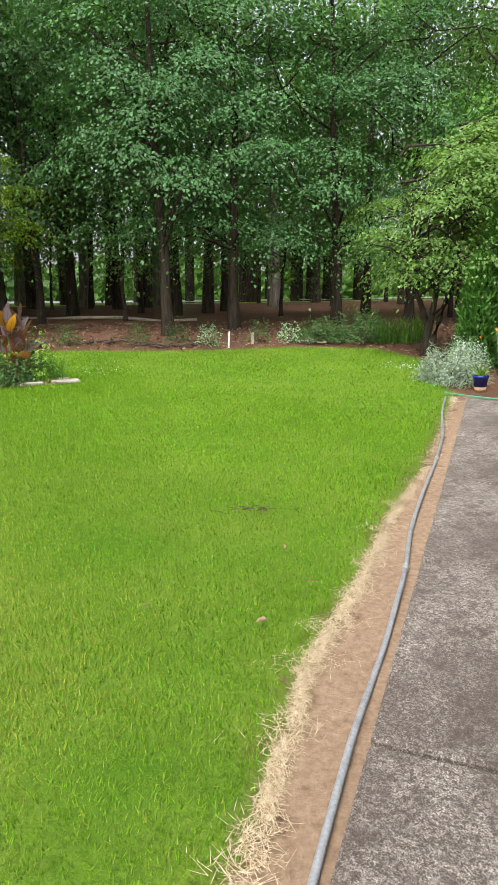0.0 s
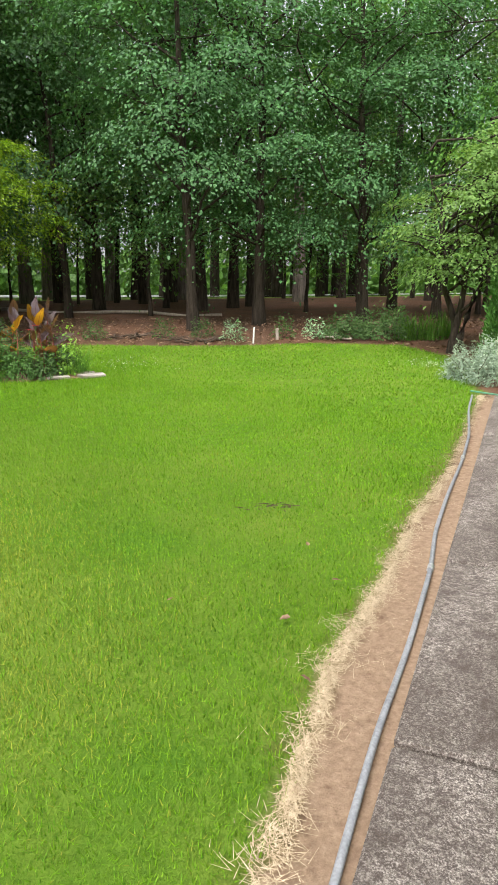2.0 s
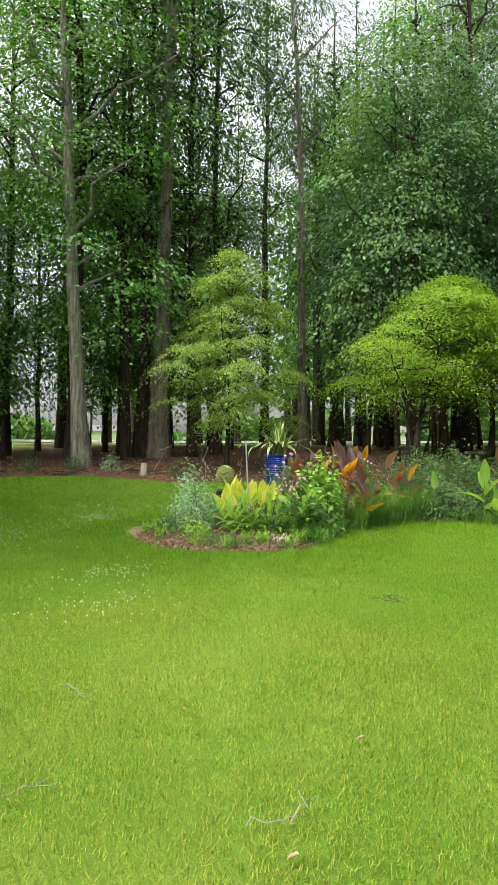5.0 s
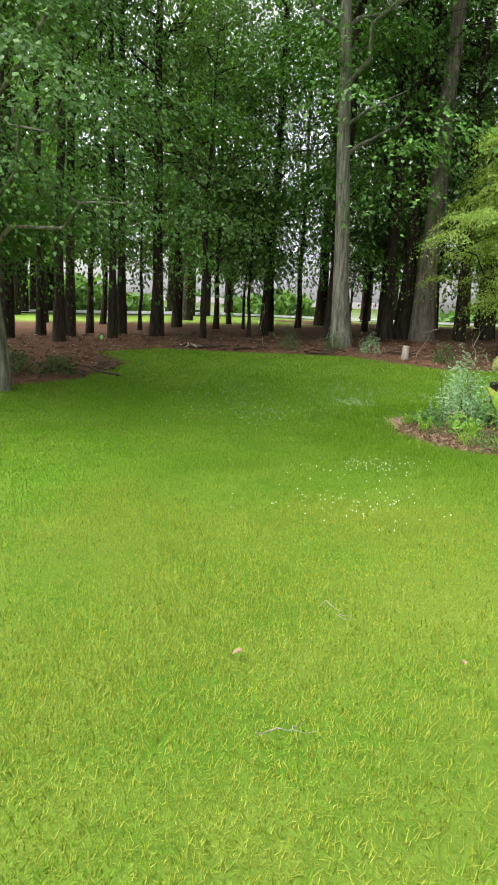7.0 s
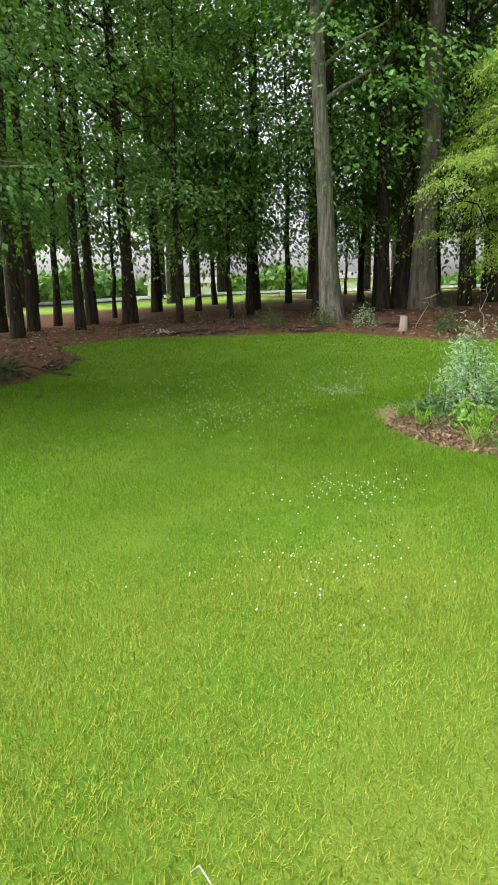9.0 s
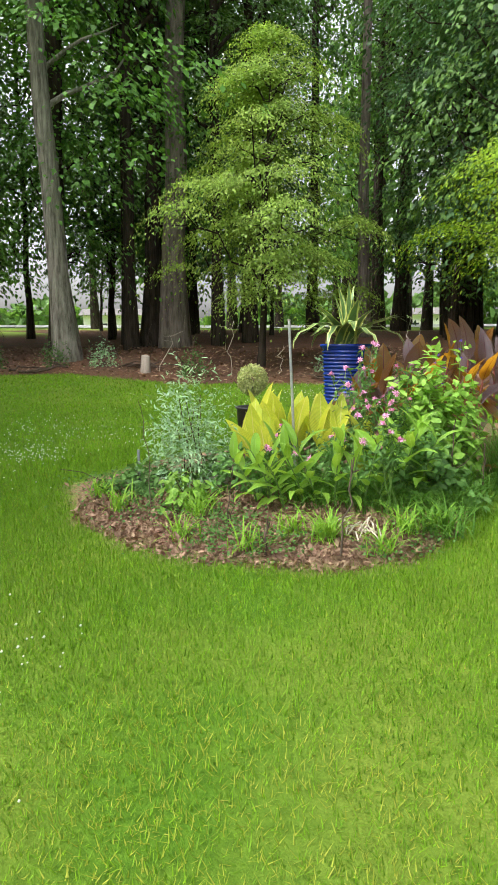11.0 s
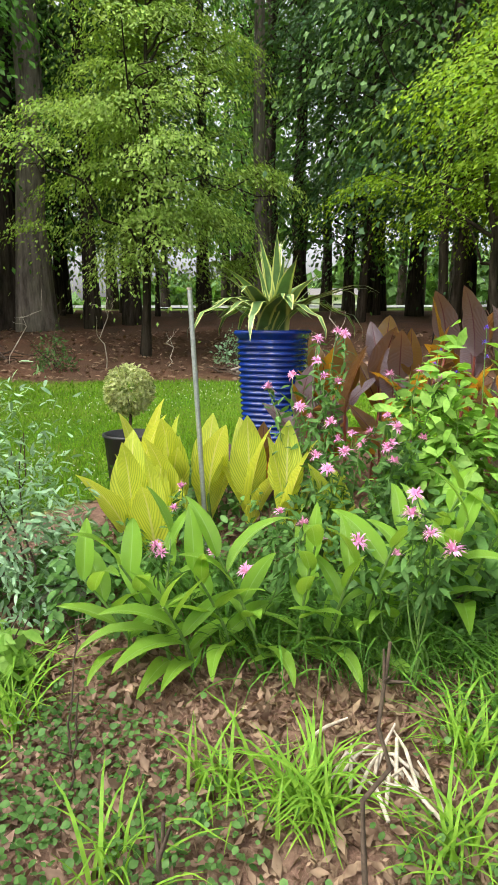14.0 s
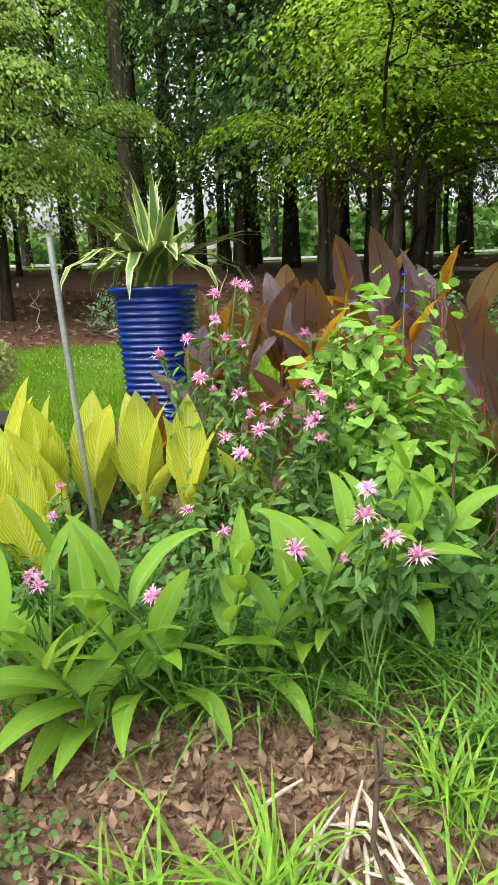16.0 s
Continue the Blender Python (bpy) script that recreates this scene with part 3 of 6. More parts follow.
def build_path():
    path = thing("garden_path", 0.4, 1.95, 0.0, label="weathered grey concrete path of cast slabs beside the lawn", category="path", kind="structure")
    cuts = [-5.2, -3.4, -1.6, 0.0, 1.6, 3.25, 4.9, 7.45]
    for k, (a, b) in enumerate(zip(cuts[:-1], cuts[1:])):
        me = block(0.86, b - a - 0.024, 0.10, M_CONCRETE, "slab", 0.01, 0.002, k)
        mid = PDIR * ((a + b) / 2) + PNRM * 0.43
        part("slab", me, path, Matrix.Translation((mid.x, mid.y, 0.036 * mid.y - 0.065)) @ Matrix.Rotation(math.atan2(-PDIR.x, PDIR.y), 4, "Z") @ Matrix.Rotation(0.0338, 4, "X"))


build_path()


def build_hoses():
    g = Geo()
    pts = [(-0.75, -1.2), (-0.2, 0.4), (0.15, 1.42), (0.36, 2.02), (0.60, 2.62), (0.85, 3.31), (1.02, 3.9), (1.3, 4.65), (1.69, 5.64), (2.0, 6.5), (2.43, 7.98), (2.75, 8.9)]
    p = np.array(pts)
    t = np.linspace(0, len(p) - 1, 90)
    x, y = np.interp(t, np.arange(len(p)), p[:, 0]), np.interp(t, np.arange(len(p)), p[:, 1])
    for _ in range(3):
        x[1:-1], y[1:-1] = (x[:-2] + 2 * x[1:-1] + x[2:]) / 4, (y[:-2] + 2 * y[1:-1] + y[2:]) / 4
    tube(g, np.stack([x, y, height(x, y) + 0.022 + 0.006 * np.sin(t * 3)], 1), 0.0135, 8)
    h = single("garden_hose", g.mesh("garden_hose", M_HOSE), 0, 0, 0, label="long grey rubber hose lying on bare earth beside the path", category="hose")
    for q in (3.31, 5.64):
        k = int(np.argmin(abs(y - q)))
        c = Geo()
        tube(c, [(0, -0.03, 0), (0, 0.03, 0)], 0.019, 10)
        part("coupling", c.mesh("coupling", M_STEEL), h, Matrix.Translation((x[k], y[k], float(height(x[k], y[k])) + 0.024)) @ Matrix.Rotation(-0.34, 4, "Z"), "dull metal hose coupling")
    g2 = Geo()
    u = np.linspace(0, 1, 24)
    tube(g2, np.stack([2.8 + 0.75 * u, 9.15 - 0.75 * u - 0.1 * np.sin(u * 3.1), 0.05 + height(2.8 + 0.75 * u, 9.15 - 0.75 * u)], 1), 0.012, 8)
    single("garden_hose", g2.mesh("garden_hose", M_HOSEG), 0, 0, 0, label="green and white hose across the end of the path", category="hose")


build_hoses()


# ---- trees ----
def limb_points(p0, p1, rng, sag=0.0, n=6, wob=0.05):
    u = np.linspace(0, 1, n)[:, None]
    p = np.asarray(p0) * (1 - u) + np.asarray(p1) * u
    ln = np.linalg.norm(np.asarray(p1) - p0)
    p[1:-1] += rng.normal(size=(n - 2, 3)) * wob * ln
    p[:, 2] += sag * np.sin(u[:, 0] * np.pi)
    return p


def make_tree(seed, tall, r, lo, hi, wide, clusters, per, leaf, spread, bark_m, leaf_m, flat=0.5, profile="oval", limbs=14, lean=(0, 0), stems=1,
              up=0.75, aspect=0.55, fork=0.0, clear=0.0, tiers=0.0):
    """Trunk and limbs in one mesh, and a crown of many leaf clusters round the limb ends in another."""
    rng = np.random.default_rng(seed)
    wood, crown = Geo(), Geo()
    tops = []
    for s in range(stems):
        az = s * 2.4 + 0.5
        off = np.array([math.cos(az), math.sin(az), 0]) * (0.28 * tall * fork if stems > 1 else 0)
        u = np.linspace(0, 1, 12)
        p = np.stack([lean[0] * u + off[0] * u ** 1.2, lean[1] * u + off[1] * u ** 1.2, tall * u * (1 - 0.12 * (s > 0)) - 0.15 * (u == 0)], 1)
        p[1:, :2] += np.cumsum(rng.normal(size=(11, 2)), 0) * 0.012 * tall ** 0.5 * (2.5 if stems > 1 else 1)
        rad = r * (1 - 0.88 * u) * (0.7 if stems > 1 else 1)
        rad[0] *= 1.45
        tube(wood, p, np.maximum(rad, 0.012), 9)
        tops.append(p)
    at, faces = [], []
    n = clusters
    zz = lo + (hi - lo) * rng.uniform(0, 1, n) ** 0.9
    if tiers:
        zz = lo + np.round((zz - lo) / tiers) * tiers + rng.normal(0, tiers * 0.12, n)
    u = np.clip((zz - lo) / (hi - lo), 0, 1)
    R = {"oval": np.sqrt(np.clip(1 - (2 * u - 0.85) ** 2 / 1.35, 0.05, 1)), "cone": 1.02 - 0.92 * u, "dome": np.sqrt(np.clip(1 - u ** 2, 0.02, 1)) * (0.75 + 0.25 * np.clip(u * 4, 0, 1)),
         "top": np.clip(np.sin(np.pi * (0.15 + 0.85 * u)), 0.1, 1)}[profile] * wide
    az = rng.uniform(0, 2 * np.pi, n)
    wobble = 1 + 0.28 * np.sin(az * 3 + seed) + 0.2 * np.sin(az * 5 + zz * 1.7)
    rr = R * np.clip(wobble, 0.5, 1.4) * np.sqrt(rng.uniform(clear, 1, n))
    axis = tops[0]
    cx, cy = np.interp(zz, axis[:, 2], axis[:, 0]), np.interp(zz, axis[:, 2], axis[:, 1])
    c = np.stack([cx + rr * np.cos(az), cy + rr * np.sin(az), zz], 1)
    order = np.argsort(rng.uniform(size=n))
    for k in order[:limbs]:
        stem = tops[k % stems]
        zs = max(0.2 * tall, c[k, 2] - 0.55 * rr[k])
        root = np.array([np.interp(zs, stem[:, 2], stem[:, 0]), np.interp(zs, stem[:, 2], stem[:, 1]), zs])
        pts = limb_points(root, c[k], rng, 0.06 * rr[k])
        tube(wood, pts, np.linspace(max(0.3 * r, 0.012), 0.006, len(pts)), 5, False)
        for q in range(2):
            e = pts[3] + rng.normal(size=3) * [0.3 * rr[k], 0.3 * rr[k], 0.1 * rr[k]]
            tube(wood, limb_points(pts[3], e, rng), np.linspace(0.01, 0.004, 6), 4, False)
    for k in range(n):
        m = max(4, int(per * rng.uniform(0.6, 1.4)))
        off = rng.normal(size=(m, 3)) * [spread, spread, spread * flat]
        radial = np.array([math.cos(az[k]), math.sin(az[k]), 0]) if rr[k] > 0.1 else np.zeros(3)
        off[:, 2] -= 0.2 * (off[:, 0] ** 2 + off[:, 1] ** 2) / spread + 0.3 * (off @ radial) * (0.35 if tiers else 1.0)
        faces.append(np.tile(radial * (0.25 if tiers else 0.5), (m, 1)) + off * [0.3, 0.3, 0] / spread)
        at.append(c[k] + off)
    at = np.concatenate(at)
    out = unit(at - np.array([0, 0, (lo + hi) / 2])) * 0.5
    leaf_cloud(crown, at, leaf, rng, up, aspect, 0.3, out, np.concatenate(faces))
    return wood.mesh("trunk", bark_m), crown.mesh("crown", leaf_m)


def tree(meshes, x, y, label, rz=0.0, s=1.0, sz=None, group="", name="tree", category="tree"):
    ob = thing(name, x, y, None, rz, 1.0, label, category, group)
    ob.matrix_world = ob.matrix_world @ Matrix.Diagonal((s, s, sz or s, 1))
    part("trunk", meshes[0], ob)
    part("crown", meshes[1], ob)
    return ob


def build_near_trees():
    dog = make_tree(11, 4.2, 0.07, 1.1, 4.3, 1.7, 90, 540, 0.052, 0.30, M_BARK, M_DOGWOOD, 0.1, "dome", 34, (0.15, 0.0), up=0.88, tiers=0.46)
    tree(dog, -12.53, 12.28, "small dogwood tree with layered yellow-green leaves", name="dogwood_tree", s=1.06, sz=1.32)
    jm = make_tree(12, 3.6, 0.09, 1.85, 4.0, 2.0, 110, 560, 0.05, 0.35, M_BARK, M_JMAPLE, 0.12, "dome", 34, (0.1, 0), 4, fork=0.5, up=0.85, tiers=0.3)
    tree(jm, -7.74, 13.8, "multi-stemmed lime-green Japanese maple behind the flower bed", name="maple_tree", s=1.17)
    dr = make_tree(13, 3.9, 0.11, 1.55, 4.3, 1.95, 105, 230, 0.075, 0.33, M_BARK, M_DOGR, 0.13, "dome", 36, (0.1, -0.2), 3, fork=0.45, up=0.85, tiers=0.3)
    tree(dr, 3.52, 12.97, "spreading fresh green tree at the lawn's corner with a leaning trunk", name="dogwood_tree")
    lm = make_tree(14, 9.0, 0.115, 2.1, 9.5, 3.5, 130, 420, 0.066, 0.46, M_BEECH, M_LMAPLE, 0.14, "oval", 30, (-0.25, 0.1), aspect=0.75)
    tree(lm, -12.74, 1.27, "slender grey-barked maple with broad drooping leaves at the lawn's edge", name="maple_tree", s=1.2)
    sm = make_tree(15, 4.5, 0.06, 1.6, 5.0, 1.8, 70, 50, 0.11, 0.35, M_BARK, M_MAPLE, 0.3, "oval", 12, (0.5, 0.3))
    tree(sm, -15.00, 0.34, "young dark-stemmed tree in mulch beside the lawn", name="maple_tree")


build_near_trees()


def build_woods():
    rng = random.Random(4)
    maple = [make_tree(30 + k, 11.0, 0.15, 2.2, 10.5, 3.5, 95, 250, 0.09, 0.56, M_BARK, M_MAPLE, 0.15, "oval", 26, aspect=0.75) for k in range(2)]
    tall = [make_tree(40 + k, 19.0, 0.19, 5.0 + 1.5 * k, 17.0, 2.9, 42, 112, 0.14, 0.62, M_BARK, (M_FOREST, M_OAK, M_FOREST)[k], 0.22, "oval", 24, (0.3 - 0.3 * k, 0.2), aspect=0.7) for k in range(3)]
    pine = [make_tree(50 + k, 23.0, 0.24, 11.0, 24.0, 3.0, 130, 48, 0.3, 0.55, M_PINE, M_NEEDLE, 0.45, "top", 22, (-0.8 + 1.4 * k, 0.1), aspect=0.2) for k in range(2)]
    mid = [make_tree(80 + k, 9.0, 0.09, 2.0, 9.5, 2.6, 62, 145, 0.115, 0.56, M_BARK, (M_FOREST, M_OAK, M_NEEDLE)[k], 0.18, "oval", 18, (0.3, -0.2), aspect=0.65) for k in range(3)]
    low = make_tree(60, 5.5, 0.06, 1.4, 6.0, 1.8, 55, 42, 0.15, 0.4, M_BARK, M_FOREST, 0.3, "oval", 14, (0.3, 0.1))
    dark = "tall dark-trunked woodland tree with high green crown"
    for x, y, s in ((-1.96, 16.21, 0.9), (-0.35, 17.41, 1.0), (2.40, 17.67, 0.95), (-5.75, 21.65, 1.15), (-2.35, 21.61, 1.2), (-9.02, 17.82, 0.95), (4.49, 18.16, 0.8)):
        tree(maple[rng.randrange(2)], x, y, "woodland maple with low spreading blue-green branches", rng.uniform(1.73, 360.00), s, s * rng.uniform(0.9, 1.15), "edge of the woods", "maple_tree")
    for x, y, k, s in ((-9.8, 26.0, 0, 0.9), (-7.0, 28.5, 1, 0.9), (-13.2, 27.8, 0, 0.9), (-4.0, 29.5, 1, 0.9), (-10.8, 31.5, 1, 1.0), (-15.2, 19.1, 0, 0.74), (-16.55, 13.3, 1, 1.26), (1.16, 27.19, 0, 1.0), (-15.15, 33.38, 1, 1.0)):
        tree(pine[k], x, y, "tall pine with a bare grey trunk", 0, s, 1.0, "pines", "pine_tree")
    beech = make_tree(70, 17.0, 0.2, 3.2, 15.5, 3.0, 110, 120, 0.12, 0.5, M_BEECH, M_OAK, 0.22, "oval", 22, (-0.9, -0.3), aspect=0.7)
    tree(beech, -16.17, 10.24, "smooth pale-barked tree at the lawn's far edge", 0, 1.14, 1.1, name="beech_tree")
    spots = [(-11.16, 33.78, 1.1), (-9.48, 34.14, 0.9), (-6.97, 28.78, 1.2), (-6.85, 41.12, 1), (-4.74, 33.96, 0.9), (-1.39, 23.21, 0.9), (-0.81, 24.41, 0.8), (3.86, 21.38, 0.7),
             (10.05, 39.87, 1.1), (-19.95, 26.27, 0.8), (-17.69, 28.29, 0.8), (-17.29, 25.98, 0.9), (-14.78, 25.03, 1.0), (-11.58, 30.93, 1.2), (-8.93, 28.23, 0.9),
             (-17.67, 10.86, 1.15), (-17.11, 12.43, 0.8), (-17.30, 13.14, 1.2), (-16.13, 14.35, 0.75), (-26.68, 34.37, 1.1), (-24.83, 36.39, 1.1),
             (-20.05, 1.93, 1.0), (-20.88, 2.98, 0.6), (-20.45, 3.73, 0.7), (-18.95, 3.19, 0.7), (-19.90, 4.84, 0.6), (-21.05, 5.39, 0.7), (-20.27, 6.28, 0.9), (-23.74, 8.08, 0.8),
             (-18.13, 13.02, 0.8), (-16.15, 15.47, 0.9), (8.00, 21.85, 1.0), (6.42, 26.93, 1.1), (11.64, 19.66, 1.0), (10.11, 24.79, 1.1), (13.82, 29.66, 1.2), (3.43, 32.97, 1.0),
             (-23.91, 18.45, 1.0), (-25.43, 23.22, 1.1), (-27.45, 28.36, 1.0), (-30.84, 19.54, 1.0), (-26.62, 3.80, 0.9), (-19.00, -1.50, 1.0), (-16.00, -3.50, 1.0), (-29.03, 10.38, 1.0), (-10.09, 21.75, 0.9), (-4.14, 27.06, 1.0)]
    spots += [(-8.6, 26.5, 1.1), (-11.8, 24.6, 1.0), (-6.4, 31.0, 1.2), (-13.4, 29.5, 1.1), (-19.5, 26.0, 1.1), (-4.9, 25.2, 1.0), (-21.5, 10.6, 1.0), (-20.5, 17.0, 1.0), (-18.6, 20.8, 1.0), (-23.5, 14.0, 1.1), (-17.0, 23.6, 1.2), (-14.6, 23.8, 1.2), (-18.6, 26.4, 1.2), (-12.4, 22.2, 1.0)]
    for x, y, s in spots:
        tree(tall[rng.randrange(3)], x, y, dark, rng.uniform(1.73, 360.00), s, rng.uniform(0.92, 1.15), "woods", "woodland_tree")
    for x, y, k in ((-18.77, 1.26, 0), (-21.61, 4.52, 1), (-19.15, 7.32, 0), (-22.48, 9.10, 0), (-16.94, 15.08, 0), (-20.12, 13.73, 2), (-9.34, 16.31, 2), (-12.30, 18.81, 2), (-10.26, 19.68, 2), (-13.82, 21.27, 2), (-6.24, 26.16, 2), (-0.94, 28.51, 0), (3.43, 26.46, 2), (6.42, 30.44, 0), (-9.68, 30.24, 2), (0.58, 34.00, 2), (-3.68, 31.53, 0), (-8.48, 19.83, 2),
                    (-19.86, 18.61, 0), (-25.01, 10.68, 1), (-25.52, 5.79, 0), (-5.89, 18.75, 2), (-22.81, 21.74, 2), (-13.52, 22.21, 0), (-3.74, 23.06, 0), (-10.38, 23.67, 2),
                    (5.96, 16.30, 1), (8.71, 18.39, 0), (6.83, 21.29, 0), (-14.40, -1.40, 1), (-21.89, -0.33, 0), (-9.16, 15.33, 0), (-19.6, 9.6, 1), (-22.5, 12.4, 0), (-19.6, 15.4, 2), (-18.4, 11.2, 1), (-20.2, 19.4, 2)):
        tree(mid[k], x, y, "mid-height leafy woodland tree with dark stem", rng.uniform(1.73, 360.00), rng.uniform(0.85, 1.15), rng.uniform(0.95, 1.3), "mid-height woods", "woodland_tree")
    for x, y in ((-22.53, 10.17), (-21.46, 14.66), (-19.34, 8.91), (-17.79, 17.95), (-13.17, 20.14), (-22.67, 6.41), (-24.20, 0.29), (-10.56, 26.29), (-7.34, 24.69), (-3.65, 19.57), (1.08, 20.99), (5.87, 18.92), (7.65, 17.03), (-16.74, -0.57), (-19.77, 16.41), (-24.58, 16.06)):
        tree(low, x, y, "slim understorey tree with thin dark stem", rng.uniform(1.73, 360.00), rng.uniform(0.8, 1.2), rng.uniform(0.8, 1.2), "understorey", "understorey_tree")


build_woods()


def build_far_woods():
    """A distant wall of woodland round the place, of countless leaves."""
    rng = np.random.default_rng(9)
    g = Geo()
    n = 46000
    az = rng.uniform(0, 2 * np.pi, n)
    top = 2.6 + 0.9 * np.sin(az * 7) + 0.8 * np.sin(az * 19 + 1) + 0.5 * np.sin(az * 43)
    top = top + 4.2 * np.exp(-((az - 1.5) / 0.7) ** 2)
    z = top * rng.uniform(0.0, 1.0, n) ** 1.3 + 1.9
    d = 74 + 8 * rng.uniform(0, 1, n) + 6 * np.sin(az * 5)
    leaf_cloud(g, np.stack([d * np.cos(az), 2 + d * np.sin(az), z], 1), 1.3, rng, 0.4, 0.8)
    tagged(new("far_woods", g.mesh("far_woods", M_FOREST)), "distant green woodland beyond the road", "woods", kind="stuff")
    # crowns and stems of the deeper woods, with openings to the sky
    g, stems = Geo(), Geo()
    n = 48000
    heart = rng.uniform(0.62, 3.6, 85)
    for a in (1.09, 1.31, 1.75, 2.15, 2.42, 2.69, 2.95):
        heart = np.where(abs(heart - a) < 0.075, heart + 0.16, heart)
    dist = rng.uniform(36, 50, 85)
    for a, d in zip(heart, dist):
        x, y = d * math.cos(a), 2 + d * math.sin(a)
        z = float(height(np.array([x]), np.array([y]))[0])
        tube(stems, [(x, y, z - 0.2), (x + 0.2, y, z + 9), (x + 0.1, y + 0.3, z + 19)], [0.32, 0.2, 0.05], 7)
    k = rng.integers(0, 85, n)
    z = 5.5 + (10 + 5 * np.sin(k * 2.3)) * rng.uniform(0, 1, n) ** 1.1
    r = 3.4 * np.sqrt(np.clip(1 - ((z - 12) / 12) ** 2, 0.08, 1)) * np.sqrt(rng.uniform(0, 1, n))
    b = rng.uniform(0, 2 * np.pi, n)
    at = np.stack([dist[k] * np.cos(heart[k]) + r * np.cos(b), 2 + dist[k] * np.sin(heart[k]) + r * np.sin(b), z + 0.5 * np.sin(k * 1.7)], 1)
    leaf_cloud(g, at, 0.52, rng, 0.5, 0.7, 0.3)
    tagged(new("deep_woods", g.mesh("deep_woods", M_FOREST)), "dark crowns of the woods behind the first trees", "woods", kind="stuff")
    tagged(new("deep_wood_stems", stems.mesh("deep_wood_stems", M_BARK)), "dark stems of the woods behind the first trees", "woods", kind="stuff")


build_far_woods()


# ---- shared plant builders ----
def mound(seed, r, h, n, leaf, material, name, up=0.6, aspect=0.5, hollow=0.55, base=0.0, flat=1.0, lumps=0.22, oval=False):
    """A rounded, uneven mass of leaves, denser towards its skin."""
    rng = np.random.default_rng(seed)
    d = unit(rng.normal(size=(n, 3)))
    d[:, 2] = np.abs(d[:, 2]) if base == 0 else d[:, 2]
    k = rng.uniform(hollow ** 3, 1, n) ** (1 / 3)
    az = np.arctan2(d[:, 1], d[:, 0])
    k = k * (1 + lumps * np.sin(az * 3 + seed) * np.cos(d[:, 2] * 4) + lumps * 0.8 * np.sin(az * 7 + d[:, 2] * 9 + seed))
    p = d * k[:, None] * [r, r, h]
    p[:, 2] += base
    p[:, 2] = np.maximum(p[:, 2], 0.01)
    return leaf_cloud(Geo(), p, leaf, rng, up, aspect, 0.3, d * 0.8, d * 0.6, oval).mesh(name, material)


def add_stems(ob, seed, n, r, h, material, rad=0.006):
    rng = np.random.default_rng(seed)
    for _ in range(n):
        a, b = rng.normal(size=2) * r * 0.25, rng.normal(size=2) * r * 0.7
        p = limb_points((a[0], a[1], -0.02), (b[0], b[1], h * rng.uniform(0.7, 1.0)), rng, 0, 5, 0.03)
        part("stem", tube(Geo(), p, np.linspace(rad, rad * 0.4, 5), 5, False).mesh("stem", material), ob)


def shrub(name, x, y, r, h, n, leaf, material, label, category="shrub", seed=1, stem=M_TWIG, z=None, **kw):
    ob = thing(name, x, y, z, 0, 1, label, category)
    add_stems(ob, seed, 6, r, h * 0.85, stem)
    part("foliage", mound(seed, r, h, n, leaf, material, "foliage", oval=-9.5 < x < -5.4 and y < 9, **kw), ob)
    return ob


def tuft(name, x, y, n, length, width, material, label, r=0.05, lean=0.5, arch=1.0, seed=1, category="grass", group="", z=None):
    rng = np.random.default_rng(seed)
    roots = np.concatenate([rng.normal(size=(n, 2)) * r, np.zeros((n, 1))], 1)
    me = straps(Geo(), roots, length, width, rng, lean, arch).mesh(name, material)
    return single(name, me, x, y, ground_z(x, y) if z is None else z, label=label, category=category, group=group)


def rosette(name, x, y, n, length, width, material, label, r=0.05, lean=0.5, arch=1.0, seed=1, category="plant", group=""):
    """A plant whose strap leaves are separate parts, from a few shared leaf shapes."""
    rng = np.random.default_rng(seed)
    ob = thing(name, x, y, ground_z(x, y), 0, 1, label, category, group)
    key = (name, material.name)
    if key not in ROSETTES:
        shapes = []
        for k in range(4):
            g = straps(Geo(), np.zeros((1, 3)), length, width, np.random.default_rng(seed + k), lean * (0.5 + 0.35 * k), arch * (0.6 + 0.25 * k), 6)
            v = g.v[0]
            a = -math.atan2(v[-1, 1], v[-1, 0])
            g.v[0] = np.stack([v[:, 0] * math.cos(a) - v[:, 1] * math.sin(a), v[:, 0] * math.sin(a) + v[:, 1] * math.cos(a), v[:, 2]], 1)
            shapes.append(g.mesh("leaf", material))
        ROSETTES[key] = shapes
    for k in range(n):
        part("leaf", ROSETTES[key][k % 4], ob, Matrix.Translation((rng.normal() * r, rng.normal() * r, 0)) @ Matrix.Rotation(k * 2.399 + rng.uniform(-0.4, 0.4), 4, "Z")
             @ Matrix.Scale(rng.uniform(0.7, 1.15), 4))
    return ob


ROSETTES = {}


def ground_z(x, y):
    b = float(inside(BED, np.array([x]), np.array([y]))[0])
    return min(max(-b, 0), 0.25) * 0.25


def turned(az, tilt, roll=0.0):
    """A leaf along +x, raised by tilt degrees and turned to az."""
    return Matrix.Rotation(radians(az), 4, "Z") @ Matrix.Rotation(radians(-tilt), 4, "Y") @ Matrix.Rotation(radians(roll), 4, "X")


def stem_path(h, lean, az, n=6):
    u = np.linspace(0, 1, n)
    return np.stack([lean * u ** 1.5 * math.cos(radians(az)), lean * u ** 1.5 * math.sin(radians(az)), h * u], 1)


